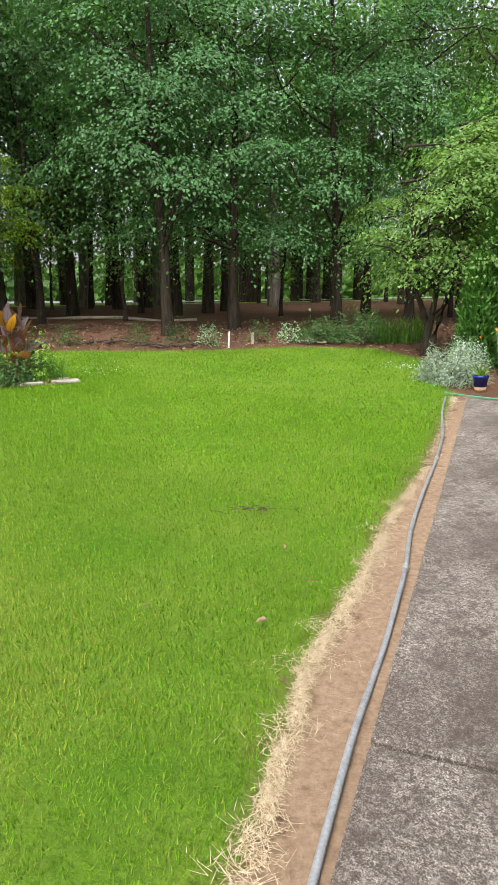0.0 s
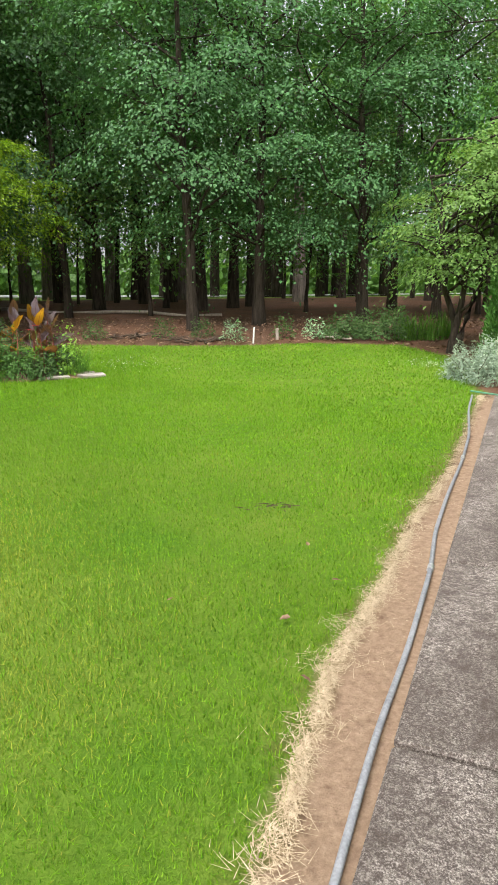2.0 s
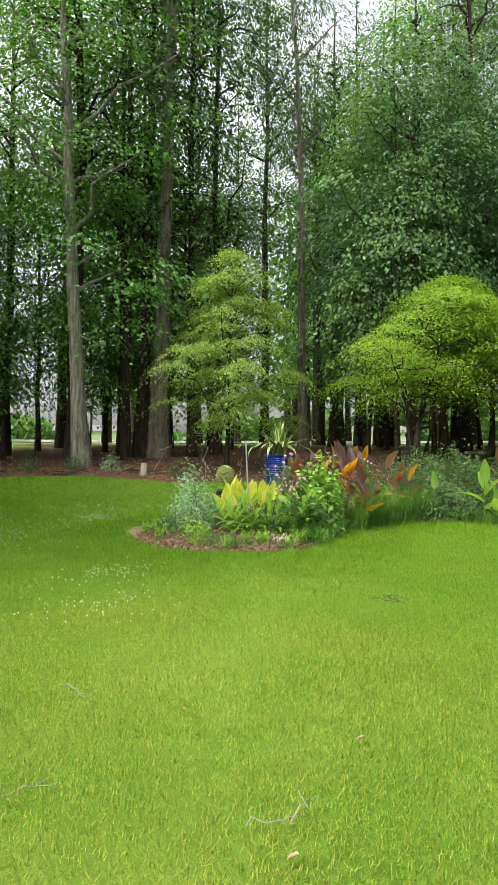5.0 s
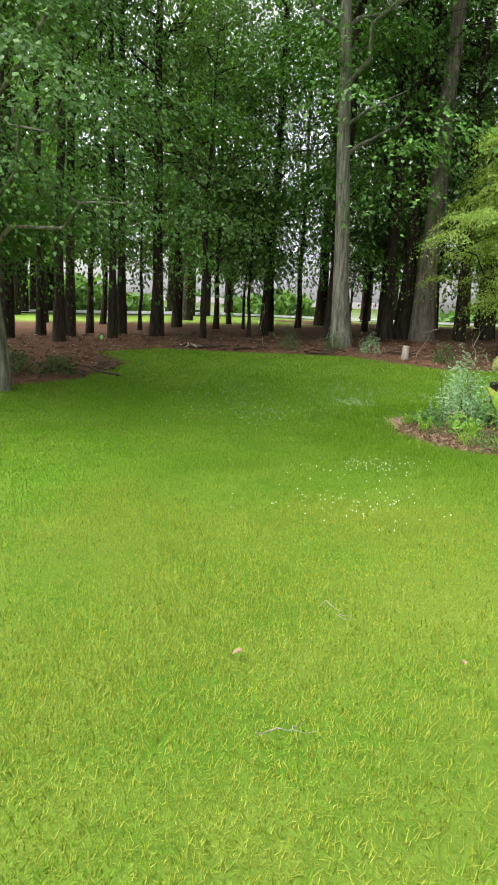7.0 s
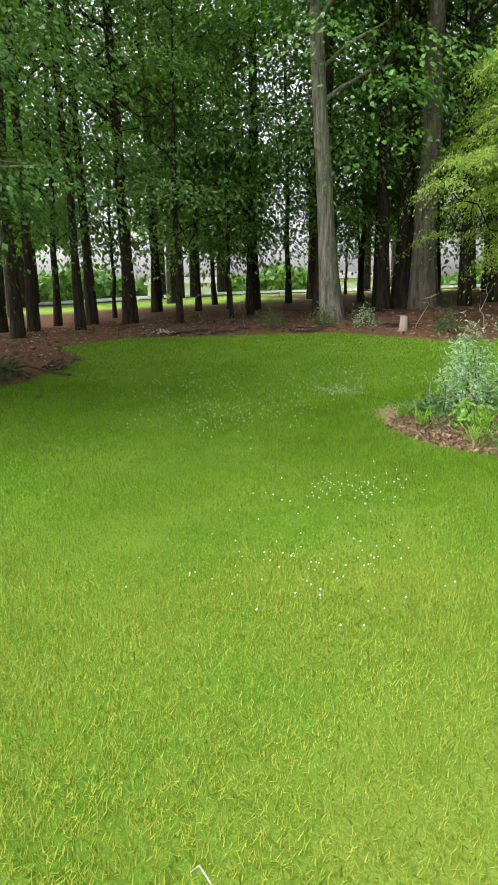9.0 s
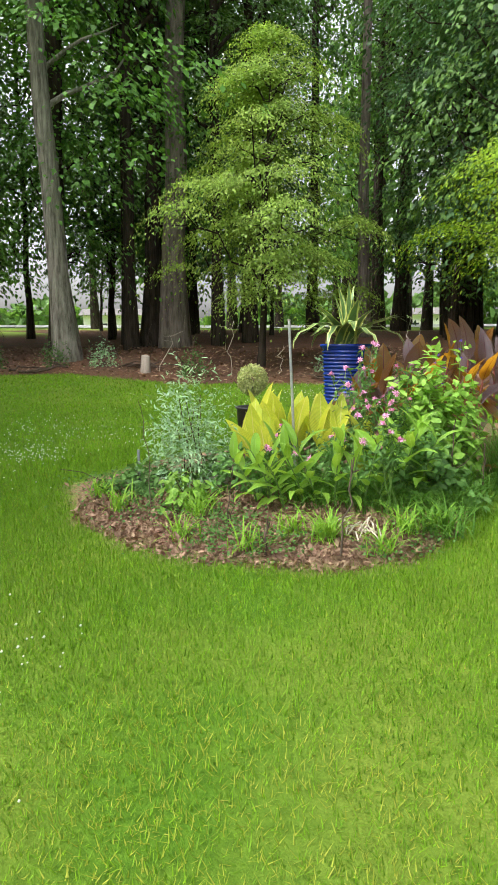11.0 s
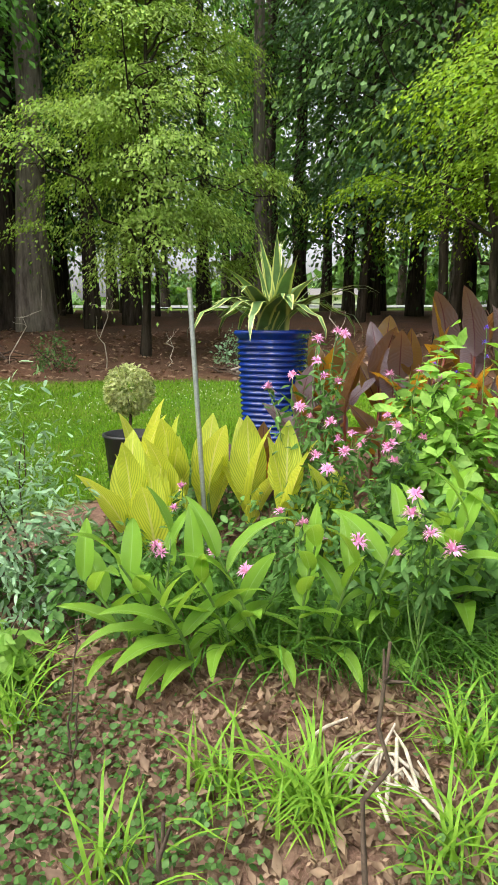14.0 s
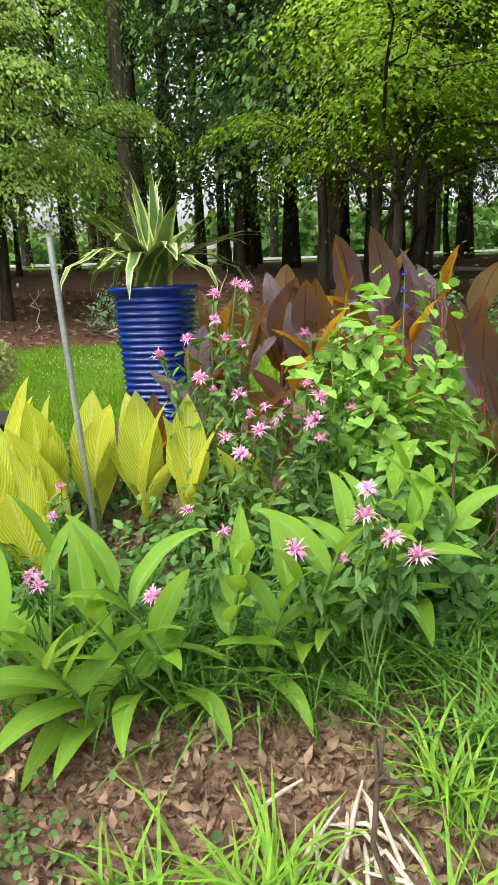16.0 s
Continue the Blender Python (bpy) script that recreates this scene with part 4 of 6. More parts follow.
def broad_plant(name, x, y, h, leaves, meshes, stem_m, rng, label, category, group, lean=0.1, r=0.012, tilt=(35, 75), first=0.25, az0=None, lean_az=None, size=(0.8, 1.15)):
    """An upright stem with broad leaves set along it, the last ones standing."""
    ob = thing(name, x, y, ground_z(x, y) - 0.01, 0, 1, label, category, group)
    la = rng.uniform(0, 360) if lean_az is None else lean_az
    p = stem_path(h, lean, la)
    part("stem", tube(Geo(), p, np.linspace(r, r * 0.5, 6), 7).mesh("stem", stem_m), ob)
    az = rng.uniform(0, 360) if az0 is None else az0
    for k in range(leaves):
        u = first + (1 - first) * k / max(1, leaves - 1)
        at = [np.interp(u, np.linspace(0, 1, 6), p[:, q]) for q in range(3)]
        t = tilt[0] + (tilt[1] - tilt[0]) * k / max(1, leaves - 1) + rng.uniform(-8, 8)
        s = rng.uniform(*size) * (0.8 + 0.4 * math.sin(math.pi * (0.2 + 0.6 * u)))
        part("leaf", meshes[rng.randrange(len(meshes))], ob, Matrix.Translation(at) @ turned(az, t, rng.uniform(-25, 25)) @ Matrix.Scale(s, 4))
        az += rng.choice((137, 150, 165)) + rng.uniform(-20, 20)
    return ob


# ---- flower bed: tall blue pot with agave-like plant ----
def build_pot():
    ob = thing("planter", -8.13, 9.24, 0.06, 13, 1.06, "tall ribbed cobalt-blue glazed planter standing in the flower bed", "planter")
    prof = [(0.0, 0.0), (0.155, 0.0), (0.165, 0.012)]
    for k in range(23 * 6 + 1):
        z = 0.02 + 0.85 * k / 138
        prof.append((0.17 + 0.045 * (z / 0.9) + 0.006 * math.cos(k / 6 * 2 * math.pi) - 0.004 * (k % 6 == 3), z))
    prof += [(0.232, 0.885), (0.236, 0.90), (0.228, 0.912), (0.205, 0.912), (0.20, 0.88), (0.195, 0.84), (0.0, 0.835)]
    part("body", lathe(prof, M_GLAZE, "body", 40, 1.8), ob)
    part("soil", lathe([(0.0, 0.862), (0.1, 0.866), (0.195, 0.85)], M_SOIL, "soil", 24, 1.8), ob, None, "dark potting soil")
    ag = thing("agave", -8.13, 9.24, 0.06 + 0.9, 0, 1.14, "variegated yellow-edged agave with arching straps in a planter", "plant")
    rng = np.random.default_rng(21)
    meshes = []
    for k in range(5):
        g = Geo()
        straps(g, np.zeros((1, 3)), 0.70 + 0.05 * k, 0.125, np.random.default_rng(100 + k), 0.12 + 0.17 * k, 0.3 + 0.42 * k, 9)
        v = g.v[0].copy()
        az = math.atan2(v[-1, 1], v[-1, 0])
        c, s = math.cos(-az), math.sin(-az)
        g.v[0] = np.stack([v[:, 0] * c - v[:, 1] * s, v[:, 0] * s + v[:, 1] * c, v[:, 2]], 1)
        meshes.append(g.mesh("leaf", M_AGAVE))
    for k in range(52):
        q = min(4, int(k / 52 * 5))
        part("leaf", meshes[q], ag, Matrix.Translation((rng.normal() * 0.03, rng.normal() * 0.03, 0)) @ Matrix.Rotation(k * 2.399 + rng.uniform(-0.2, 0.2), 4, "Z")
             @ Matrix.Scale(rng.uniform(0.8, 1.1), 4))


build_pot()


def build_stakes():
    ob = thing("garden_stake", -7.53, 7.78, 0.0, 0, 1, "galvanised steel pipe stake standing upright in the bed", "stake")
    part("pipe", tube(Geo(), [(0.008, 0.006, -0.2), (-0.025, -0.021, 0.68), (-0.051, -0.042, 1.36)], 0.0125, 12).mesh("pipe", M_STEEL), ob)
    part("cap", tube(Geo(), [(-0.051, -0.042, 1.354), (-0.051, -0.042, 1.366)], 0.0138, 12).mesh("cap", M_WOODG), ob, None, "crimped pale pipe end")
    st = thing("irrigation_riser", -8.21, 6.6, 0.03, 0, 1, "short dark plastic riser at the bed's edge", "riser")
    part("tube", tube(Geo(), [(0, 0, 0.02), (-0.01, 0, 0.31)], 0.011, 10).mesh("tube", M_HOSE), st)
    part("base", tube(Geo(), [(0, 0, -0.02), (0, 0, 0.1), (0, 0, 0.115)], [0.026, 0.022, 0.016], 10).mesh("base", M_BLACK), st, None, "black plastic base")
    rng = np.random.default_rng(3)

    def dry_stem(x, y, h, bx, by, rad, label, twigs=3):
        s = thing("dead_stem", x, y, ground_z(x, y) - 0.02, 0, 1, label, "stem")
        g = Geo()
        p = limb_points((0, 0, 0), (bx, by, h), rng, 0, 8, 0.016)
        tube(g, p, np.linspace(rad * 0.75, rad * 0.4, 8), 7)
        for _ in range(twigs):
            k = rng.integers(3, 8)
            tube(g, [p[k], p[k] + rng.normal(size=3) * 0.03 + [0, 0, 0.03]], [rad * 0.6, rad * 0.25], 5)
        part("stalk", g.mesh("stalk", M_TWIG), s)

    dry_stem(-6.04, 6.53, 0.62, 0.0, 0.12, 0.010, "thin dark dead stem rising from mulch at the bed's edge")
    dry_stem(-6.41, 6.28, 0.26, 0.01, 0.01, 0.011, "short dark cut stem standing in mulch", 4)
    dry_stem(-6.91, 6.43, 0.42, -0.05, 0.08, 0.005, "thin wiry dead stem at the bed's edge")
    dry_stem(-6.80, 6.34, 0.33, 0.02, 0.03, 0.005, "thin wiry dead stem at the bed's edge")
    dry_stem(-7.51, 6.24, 0.75, -0.35, 0.15, 0.005, "long leaning wiry stem at the bed's edge", 2)
    dry_stem(-6.14, 7.97, 0.65, 0.02, 0.0, 0.009, "thin grey dead stem at the bed's edge", 2)
    dry_stem(-6.02, 8.21, 0.45, 0.02, 0.0, 0.009, "thin grey dead stem at the bed's edge", 2)
    for x, y, h in ((-5.11, 10.03, 0.42), (-4.94, 10.06, 0.3), (-4.89, 10.02, 0.36)):
        s = thing("white_twig", x, y, 0.0, 0, 1, "bleached bare twig standing in the bed", "twig")
        g = Geo()
        p = limb_points((0, 0, -0.02), (0.05, 0, h), rng, 0, 6, 0.06)
        tube(g, p, np.linspace(0.008, 0.004, 6), 6)
        tube(g, limb_points(p[3], p[3] + [0.1, 0.02, 0.13], rng), np.linspace(0.005, 0.003, 6), 5)
        part("stalk", g.mesh("stalk", M_STALK), s)
    ob = thing("dry_stalks", -6.14, 6.89, ground_z(-6.14, 6.89), 0, 1, "heap of pale broken dry stalks on the mulch", "stalks")
    for k in range(16):
        g = Geo()
        a = rng.uniform(0, np.pi)
        c = rng.normal(size=2) * [0.07, 0.06]
        L = rng.uniform(0.10, 0.2)
        d = np.array([math.cos(a), math.sin(a)]) * L / 2
        z = rng.uniform(0.01, 0.09)
        tube(g, [(c[0] - d[0], c[1] - d[1], z * 0.4), (c[0], c[1], z + 0.02), (c[0] + d[0], c[1] + d[1], rng.uniform(0.0, 0.1))], [0.006, 0.0055, 0.003], 6)
        part("stalk", g.mesh("stalk", M_STALK), ob)


build_stakes()


def build_box_ball():
    ob = thing("boxwood_ball", -8.43, 8.12, ground_z(-8.43, 8.12), 0, 1.08, "clipped ball of variegated boxwood in a dark pot", "shrub")
    part("foliage", mound(31, 0.135, 0.135, 2600, 0.026, M_BOX, "foliage", 0.3, 0.6, 0.75, 0.63, lumps=0.02), ob)
    part("stem", tube(Geo(), limb_points((0, 0, 0.2), (0, 0, 0.58), np.random.default_rng(1)), 0.009, 7).mesh("stem", M_TWIG), ob)
    part("pot", lathe([(0, 0), (0.12, 0.0), (0.15, 0.36), (0.16, 0.365), (0.16, 0.38), (0.145, 0.38), (0.14, 0.33), (0, 0.33)], M_BLACK, "pot", 24), ob, None, "dark plastic pot")


build_box_ball()


def build_cannas():
    rng = random.Random(8)
    yel = [broad_leaf(0.33 + 0.03 * k, 0.165 + 0.012 * k, 0.15 + 0.15 * k, 0.28 - 0.05 * k, 0.04, M_YELLOW, "leaf", tip=0.8) for k in range(4)]
    spots = [(-7.83, 7.59, 0.30, 100), (-7.70, 7.68, 0.36, 200), (-7.60, 7.59, 0.30, 330), (-7.74, 7.49, 0.26, 250), (-7.62, 7.92, 0.30, 40), (-7.87, 7.78, 0.30, 150), (-7.56, 7.45, 0.2, 300),
             (-7.42, 8.0, 0.30, 20), (-7.10, 7.86, 0.34, 60), (-6.84, 7.87, 0.22, 330)]
    for x, y, h, az in spots:
        broad_plant("striped_canna", x, y, h, rng.choice((4, 5)) if h > 0.21 else 3, yel, M_STEM, rng, "canna with yellow leaves striped green", "canna", "striped cannas", 0.03, 0.012, (70, 90), 0.3, az, size=(0.85, 1.1))
    gin = [broad_leaf(0.19 + 0.022 * k, 0.054 + 0.005 * k, 0.5 + 0.28 * k, 0.28, 0.05, M_GINGER, "leaf", tip=1.0) for k in range(4)]
    for x, y, h, az in ((-7.09, 6.88, 0.36, 230), (-6.99, 6.94, 0.44, 250), (-6.90, 6.96, 0.34, 280), (-6.81, 7.08, 0.42, 260), (-6.71, 7.11, 0.48, 250), (-6.64, 7.22, 0.52, 320), (-6.55, 7.27, 0.46, 330),
                        (-6.46, 7.34, 0.56, 340), (-6.38, 7.42, 0.50, 330), (-6.32, 7.55, 0.56, 345), (-6.40, 7.62, 0.6, 20), (-6.24, 7.69, 0.5, 340), (-7.11, 7.02, 0.4, 120)):
        broad_plant("ginger_lily", x, y, h, rng.choice((8, 9, 10)), gin, M_STEM, rng, "bright green ginger lily with long pointed leaves", "ginger", "ginger lilies",
                    0.18, 0.008, (22, 68), 0.1, None, az, size=(0.85, 1.1))
    br = [broad_leaf(0.36 + 0.03 * (k % 4), 0.165 + 0.012 * (k % 4), 0.1 + 0.22 * (k % 4), 0.26 - 0.05 * (k % 4), 0.07, (M_BRONZE, M_OLIVE)[k % 3 == 1], "leaf", tip=0.5, twist=0.35 * (k % 4 - 1.5)) for k in range(8)]
    for x, y, h in ((-7.59, 8.76, 0.70), (-7.40, 8.66, 0.66), (-7.40, 8.89, 0.82), (-7.27, 8.75, 0.78), (-7.26, 9.08, 0.9), (-7.13, 8.86, 0.86), (-7.00, 9.18, 1.02), (-6.85, 8.97, 0.9), (-6.72, 9.28, 1.0),
                    (-6.54, 9.08, 0.95), (-6.39, 9.35, 1.02), (-7.03, 9.41, 0.98), (-7.29, 9.28, 0.9), (-6.31, 9.12, 0.8), (-7.74, 8.47, 0.2), (-7.63, 8.38, 0.16), (-6.61, 9.62, 1.0), (-6.91, 9.60, 1.05)):
        broad_plant("bronze_canna", x, y, h * 0.88, rng.choice((5, 6)), br, M_REDSTEM, rng, "bronze-purple canna with broad upright leaves", "canna", "bronze cannas", 0.12, 0.014, (38, 82), 0.3, None, size=(0.68, 0.98))
    for x, y, h in ((-6.02, 8.91, 0.5), (-6.10, 9.12, 0.6), (-5.95, 8.65, 0.36), (-6.05, 9.75, 0.66), (-6.2, 9.95, 0.74), (-5.8, 9.95, 0.56)):
        broad_plant("bronze_canna", x, y, h, 4, br, M_REDSTEM, rng, "bronze-purple canna with broad upright leaves", "canna", "bronze cannas", 0.12, 0.014, (20, 70), 0.4, None, size=(0.65, 0.95))
    for x, y, h in ((-4.18, 10.48, 0.85), (-3.96, 10.59, 0.95), (-3.75, 10.49, 0.92), (-3.81, 10.71, 0.98), (-4.39, 10.73, 0.9), (-3.58, 10.60, 0.8), (-4.61, 10.65, 0.82)):
        ob = broad_plant("bronze_canna", x, y, h, 6, br, M_REDSTEM, rng, "bronze-orange canna with broad leaves and red flowers", "canna", "red-flowered cannas", 0.1, 0.014, (25, 80), 0.3, None, size=(0.62, 0.92))
    petal = broad_leaf(0.07, 0.04, 0.9, 0.2, 0.1, M_RED, "petal", seg=5)
    for x, y, z in ((-3.82, 10.36, 0.85), (-3.94, 10.40, 0.78)):
        fl = thing("canna_flower", x, y, z, 0, 1, "red canna flower on a thin stalk", "flower")
        part("stalk", tube(Geo(), [(0, 0.12, -z + 0.03), (0, 0.05, -0.3), (0, 0, 0)], 0.006, 6).mesh("stalk", M_STEM), fl)
        for k in range(5):
            part("petal", petal, fl, turned(k * 72, 35))
    grn = [broad_leaf(0.36, 0.15, 0.35 + 0.2 * k, 0.35, 0.05, M_GINGER, "leaf", tip=0.8) for k in range(3)]
    for x, y, h, n in ((-4.63, 10.08, 0.62, 5), (-4.41, 10.11, 0.34, 4), (-5.45, 10.01, 0.45, 2)):
        broad_plant("green_canna", x, y, h, n, grn, M_STEM, rng, "bright green broad-leaved canna by the lawn", "canna", "green cannas", 0.08, 0.014, (28, 86), 0.35, None)


build_cannas()


def flower_head(material, name, n=26, r=0.028, seed=0):
    rng = np.random.default_rng(seed)
    g = Geo()
    az, el = rng.uniform(0, 2 * np.pi, n), rng.uniform(-0.25, 1.2, n)
    d = np.stack([np.cos(az) * np.cos(el), np.sin(az) * np.cos(el), np.sin(el)], 1)
    side = unit(np.cross(d, [0.0, 0.0, 1.0])) * 0.0026
    L = (r * rng.uniform(0.75, 1.2, n))[:, None]
    a, b, c = d * 0.004, d * L * 0.6 + [0, 0, 0.003], d * L - [0, 0, 0.005]
    v = np.stack([a - side * 0.5, a + side * 0.5, b + side, b - side, c], 1).reshape(-1, 3)
    base = np.arange(n)[:, None] * 5
    g.add(v, base + [0, 1, 2, 3])
    g.f.append(base + [3, 2, 4])
    return g.mesh(name, material, False)


def build_bee_balm():
    rng = np.random.default_rng(17)
    heads = [flower_head(M_PINK, "flower", 54, 0.034, k) for k in range(3)]

    def plant(x, y, tops, low=0.15, label="bee balm with shaggy pink flowers on leafy stems"):
        z0 = ground_z(x, y)
        ob = thing("bee_balm", x, y, z0, 0, 1, label, "flower", "bee balm")
        lv = []
        for tx, ty, tz in tops:
            p = limb_points((rng.normal() * 0.04, rng.normal() * 0.04, -0.02), (tx - x, ty - y, tz - z0), rng, 0.02, 7, 0.025)
            part("stem", tube(Geo(), p, np.linspace(0.004, 0.0025, 7), 5, False).mesh("stem", M_STEM), ob)
            for u in np.linspace(low, 0.97, round(17 * (1 - low)) + 1):
                q = np.array([np.interp(u, np.linspace(0, 1, 7), p[:, k]) for k in range(3)])
                lv += [q + rng.normal(size=3) * 0.012 for _ in range(4)]
        lv = np.array(lv)
        part("foliage", leaf_cloud(Geo(), lv, 0.062, rng, 0.6, 0.3, 0.35, oval=True).mesh("foliage", M_HERB), ob)
        for tx, ty, tz in tops:
            part("flower", heads[rng.integers(3)], ob, Matrix.Translation((tx - x, ty - y, tz - z0)) @ pose(0, 0, 0, rng.uniform(-28.89, 26.35), rng.uniform(-28.89, 26.35), rng.uniform(0, 360)) @ Matrix.Scale(rng.uniform(0.8, 1.2), 4))

    plant(-7.11, 8.01, [(-7.23, 7.88, 0.90), (-7.16, 8.22, 1.12), (-7.06, 8.23, 1.16), (-7.00, 8.20, 1.15), (-7.10, 8.11, 1.02), (-7.05, 8.10, 0.95), (-7.18, 8.02, 0.95), (-7.00, 8.15, 0.92), (-7.07, 7.91, 0.82)])
    plant(-6.92, 7.89, [(-6.98, 7.85, 0.8), (-6.89, 7.89, 0.78), (-6.83, 7.83, 0.72), (-6.79, 7.90, 0.74), (-6.76, 7.78, 0.68), (-6.69, 7.87, 0.76), (-6.87, 7.73, 0.66), (-6.79, 7.68, 0.62), (-6.73, 7.89, 0.7)])
    plant(-6.67, 7.92, [(-6.62, 7.88, 0.84), (-6.57, 7.86, 0.8), (-6.56, 7.81, 0.74), (-6.53, 7.75, 0.68), (-6.58, 7.81, 0.72), (-6.47, 7.90, 0.76), (-6.68, 8.02, 1.0), (-6.56, 8.06, 1.02), (-6.47, 8.07, 0.98)])
    plant(-6.27, 7.38, [(-6.23, 7.24, 0.76), (-6.22, 7.19, 0.71), (-6.16, 7.20, 0.66), (-6.10, 7.23, 0.61), (-6.43, 7.26, 0.56), (-6.32, 7.33, 0.52)], 0.6)
    plant(-7.11, 7.02, [(-7.11, 7.00, 0.47), (-7.13, 7.03, 0.44), (-7.08, 6.99, 0.45)], 0.8, "single bee balm stem with a pink flower head")
    plant(-6.88, 7.28, [(-7.00, 7.19, 0.40), (-6.91, 7.51, 0.5), (-6.82, 7.16, 0.38), (-6.60, 7.19, 0.59), (-6.56, 7.21, 0.54)], 0.6)
    plant(-7.41, 7.49, [(-7.33, 7.33, 0.45), (-7.37, 7.43, 0.52), (-7.27, 7.37, 0.40)], 0.5)
    plant(-5.92, 8.90, [(-5.99, 8.76, 1.05), (-5.94, 8.78, 1.02), (-5.90, 8.80, 0.98)])
    vio = flower_head(M_VIOLET, "flower", 18, 0.024, 9)
    ob = thing("salvia", -6.45, 8.60, ground_z(-6.45, 8.60), 0, 1, "salvia spikes with small violet flowers", "flower")
    g = Geo()
    for k, (dx, dy, h) in enumerate(((0.0, 0.0, 1.12), (-0.25, 0.1, 1.0), (-0.1, -0.05, 0.9))):
        tube(g, [(dx * 0.5, dy * 0.5, 0), (dx, dy, h * 0.6), (dx * 1.1, dy, h)], [0.004, 0.004, 0.002], 5)
        for z in (h - 0.02, h - 0.09, h - 0.16):
            part("flower", vio, ob, Matrix.Translation((dx * 1.08 + 0.015 * math.sin(z * 40), dy, z)))
    part("stem", g.mesh("stem", M_STEM), ob)


build_bee_balm()


def build_bed_foliage():
    shrub("silver_shrub", -7.89, 6.88, 0.36, 0.92, 2800, 0.052, M_SAGE, "airy grey-green shrub with narrow downy leaves", seed=41, up=0.35, aspect=0.26, hollow=0.35, z=0.04)
    shrub("lime_shrub", -6.46, 8.25, 0.36, 0.93, 2600, 0.085, M_LIME, "lime-green leafy perennial with pointed leaves", "plant", seed=42, stem=M_STEM, up=0.55, aspect=0.5, hollow=0.5, z=0.04)
    shrub("dark_shrub", -5.47, 10.65, 0.95, 1.02, 9500, 0.055, M_SHRUB, "wide dark green small-leaved shrub behind the edging grass", seed=43, up=0.5, aspect=0.45, hollow=0.55)
    shrub("dark_shrub", -6.2, 10.75, 0.8, 0.95, 5200, 0.055, M_SHRUB, "dense dark green small-leaved shrub behind the cannas", seed=45, up=0.5, aspect=0.45, hollow=0.55)
    shrub("dark_shrub", -4.78, 10.87, 0.7, 0.85, 3600, 0.055, M_SHRUB, "rounded dark green small-leaved shrub", seed=44, up=0.5, aspect=0.45, hollow=0.55)
    shrub("leafy_herb", -3.46, 10.71, 0.3, 0.75, 500, 0.07, M_LIME, "loose yellow-green herb at the bed's end", "plant", seed=45, up=0.5)
    shrub("leafy_herb", -7.60, 7.15, 0.4, 0.3, 1100, 0.06, M_HERB, "low dark green herb filling the bed", "plant", seed=46, z=0.04)
    shrub("leafy_herb", -8.10, 6.60, 0.38, 0.2, 900, 0.06, M_HERB, "low green weeds at the bed's edge", "plant", seed=47, z=0.03)
    shrub("leafy_herb", -7.46, 6.49, 0.18, 0.26, 220, 0.075, M_LIME, "small lime-green seedling plant at the bed's edge", "plant", seed=48, z=0.04)
    shrub("leafy_herb", -6.89, 7.74, 0.48, 0.42, 1700, 0.05, M_HERB, "tangle of green herbs under the pink flowers", "plant", seed=49, z=0.05)
    shrub("leafy_herb", -8.04, 8.30, 0.5, 0.3, 1100, 0.07, M_HERB, "low green leaves at the back of the bed", "plant", seed=50, z=0.04)
    shrub("leafy_herb", -6.37, 7.89, 0.42, 0.5, 1500, 0.07, M_HERB, "green leafy perennial in the bed", "plant", seed=51, z=0.04)
    for k, (x, y, h) in enumerate(((-4.05, 10.32, 0.5), (-3.75, 10.4, 0.42), (-4.4, 10.45, 0.55), (-3.55, 10.75, 0.5))):
        shrub("leafy_herb", x, y, 0.3, h, 1100, 0.055, M_SHRUB if k % 2 else M_HERB, "leafy green perennial at the feet of the red-flowered cannas", "plant", seed=56 + k, z=0.03)
    rng = np.random.default_rng(6)
    lab = "dark green clump of narrow grassy leaves"
    for k, (x, y) in enumerate(((-7.19, 7.16), (-6.98, 7.24), (-6.79, 7.30), (-6.62, 7.41), (-6.50, 7.55), (-7.22, 7.42), (-6.81, 7.50), (-7.07, 7.45), (-7.39, 7.23), (-6.74, 7.17), (-6.36, 7.46), (-6.39, 7.74))):
        rosette("lilyturf", x, y, 66, 0.36, 0.011, M_STRAP, lab, 0.09, 0.6, 1.0, 60 + k, "grass", "lilyturf")
    for k, (x, y, n, L) in enumerate(((-6.26, 6.68, 130, 0.33), (-6.49, 6.59, 45, 0.24), (-5.99, 7.12, 70, 0.24), (-7.21, 6.41, 60, 0.24), (-7.35, 6.55, 50, 0.26), (-7.75, 6.11, 50, 0.2), (-6.99, 6.09, 40, 0.18), (-6.53, 6.27, 36, 0.18), (-8.14, 6.20, 60, 0.2), (-5.92, 6.79, 50, 0.2), (-5.92, 7.39, 60, 0.26))):
        rosette("lilyturf", x, y, round(n * 1.2), L * 0.92, 0.0092, M_STRAPL, "light green tuft of narrow grassy leaves in mulch", 0.045, 0.6, 1.1, 80 + k, "grass", "lilyturf")
    for k in range(9):
        x, y = -5.99 - 0.029 * k + rng.normal() * 0.08, 7.30 + 0.113 * k
        rosette("lilyturf", x, y, 60, 0.30, 0.010, M_STRAP, lab, 0.08, 0.55, 1.0, 90 + k, "grass", "lilyturf")
    for k, (x, y) in enumerate(((-5.99, 8.56), (-6.09, 8.77), (-5.91, 9.00), (-5.85, 9.28), (-5.68, 9.55), (-5.5, 9.8))):
        tuft("fountain_grass", x, y, 260, 0.75, 0.005, M_STRAP, "tall arching fountain grass beside the cannas", 0.09, 0.4, 0.9, 110 + k, "grass", "fountain grass")
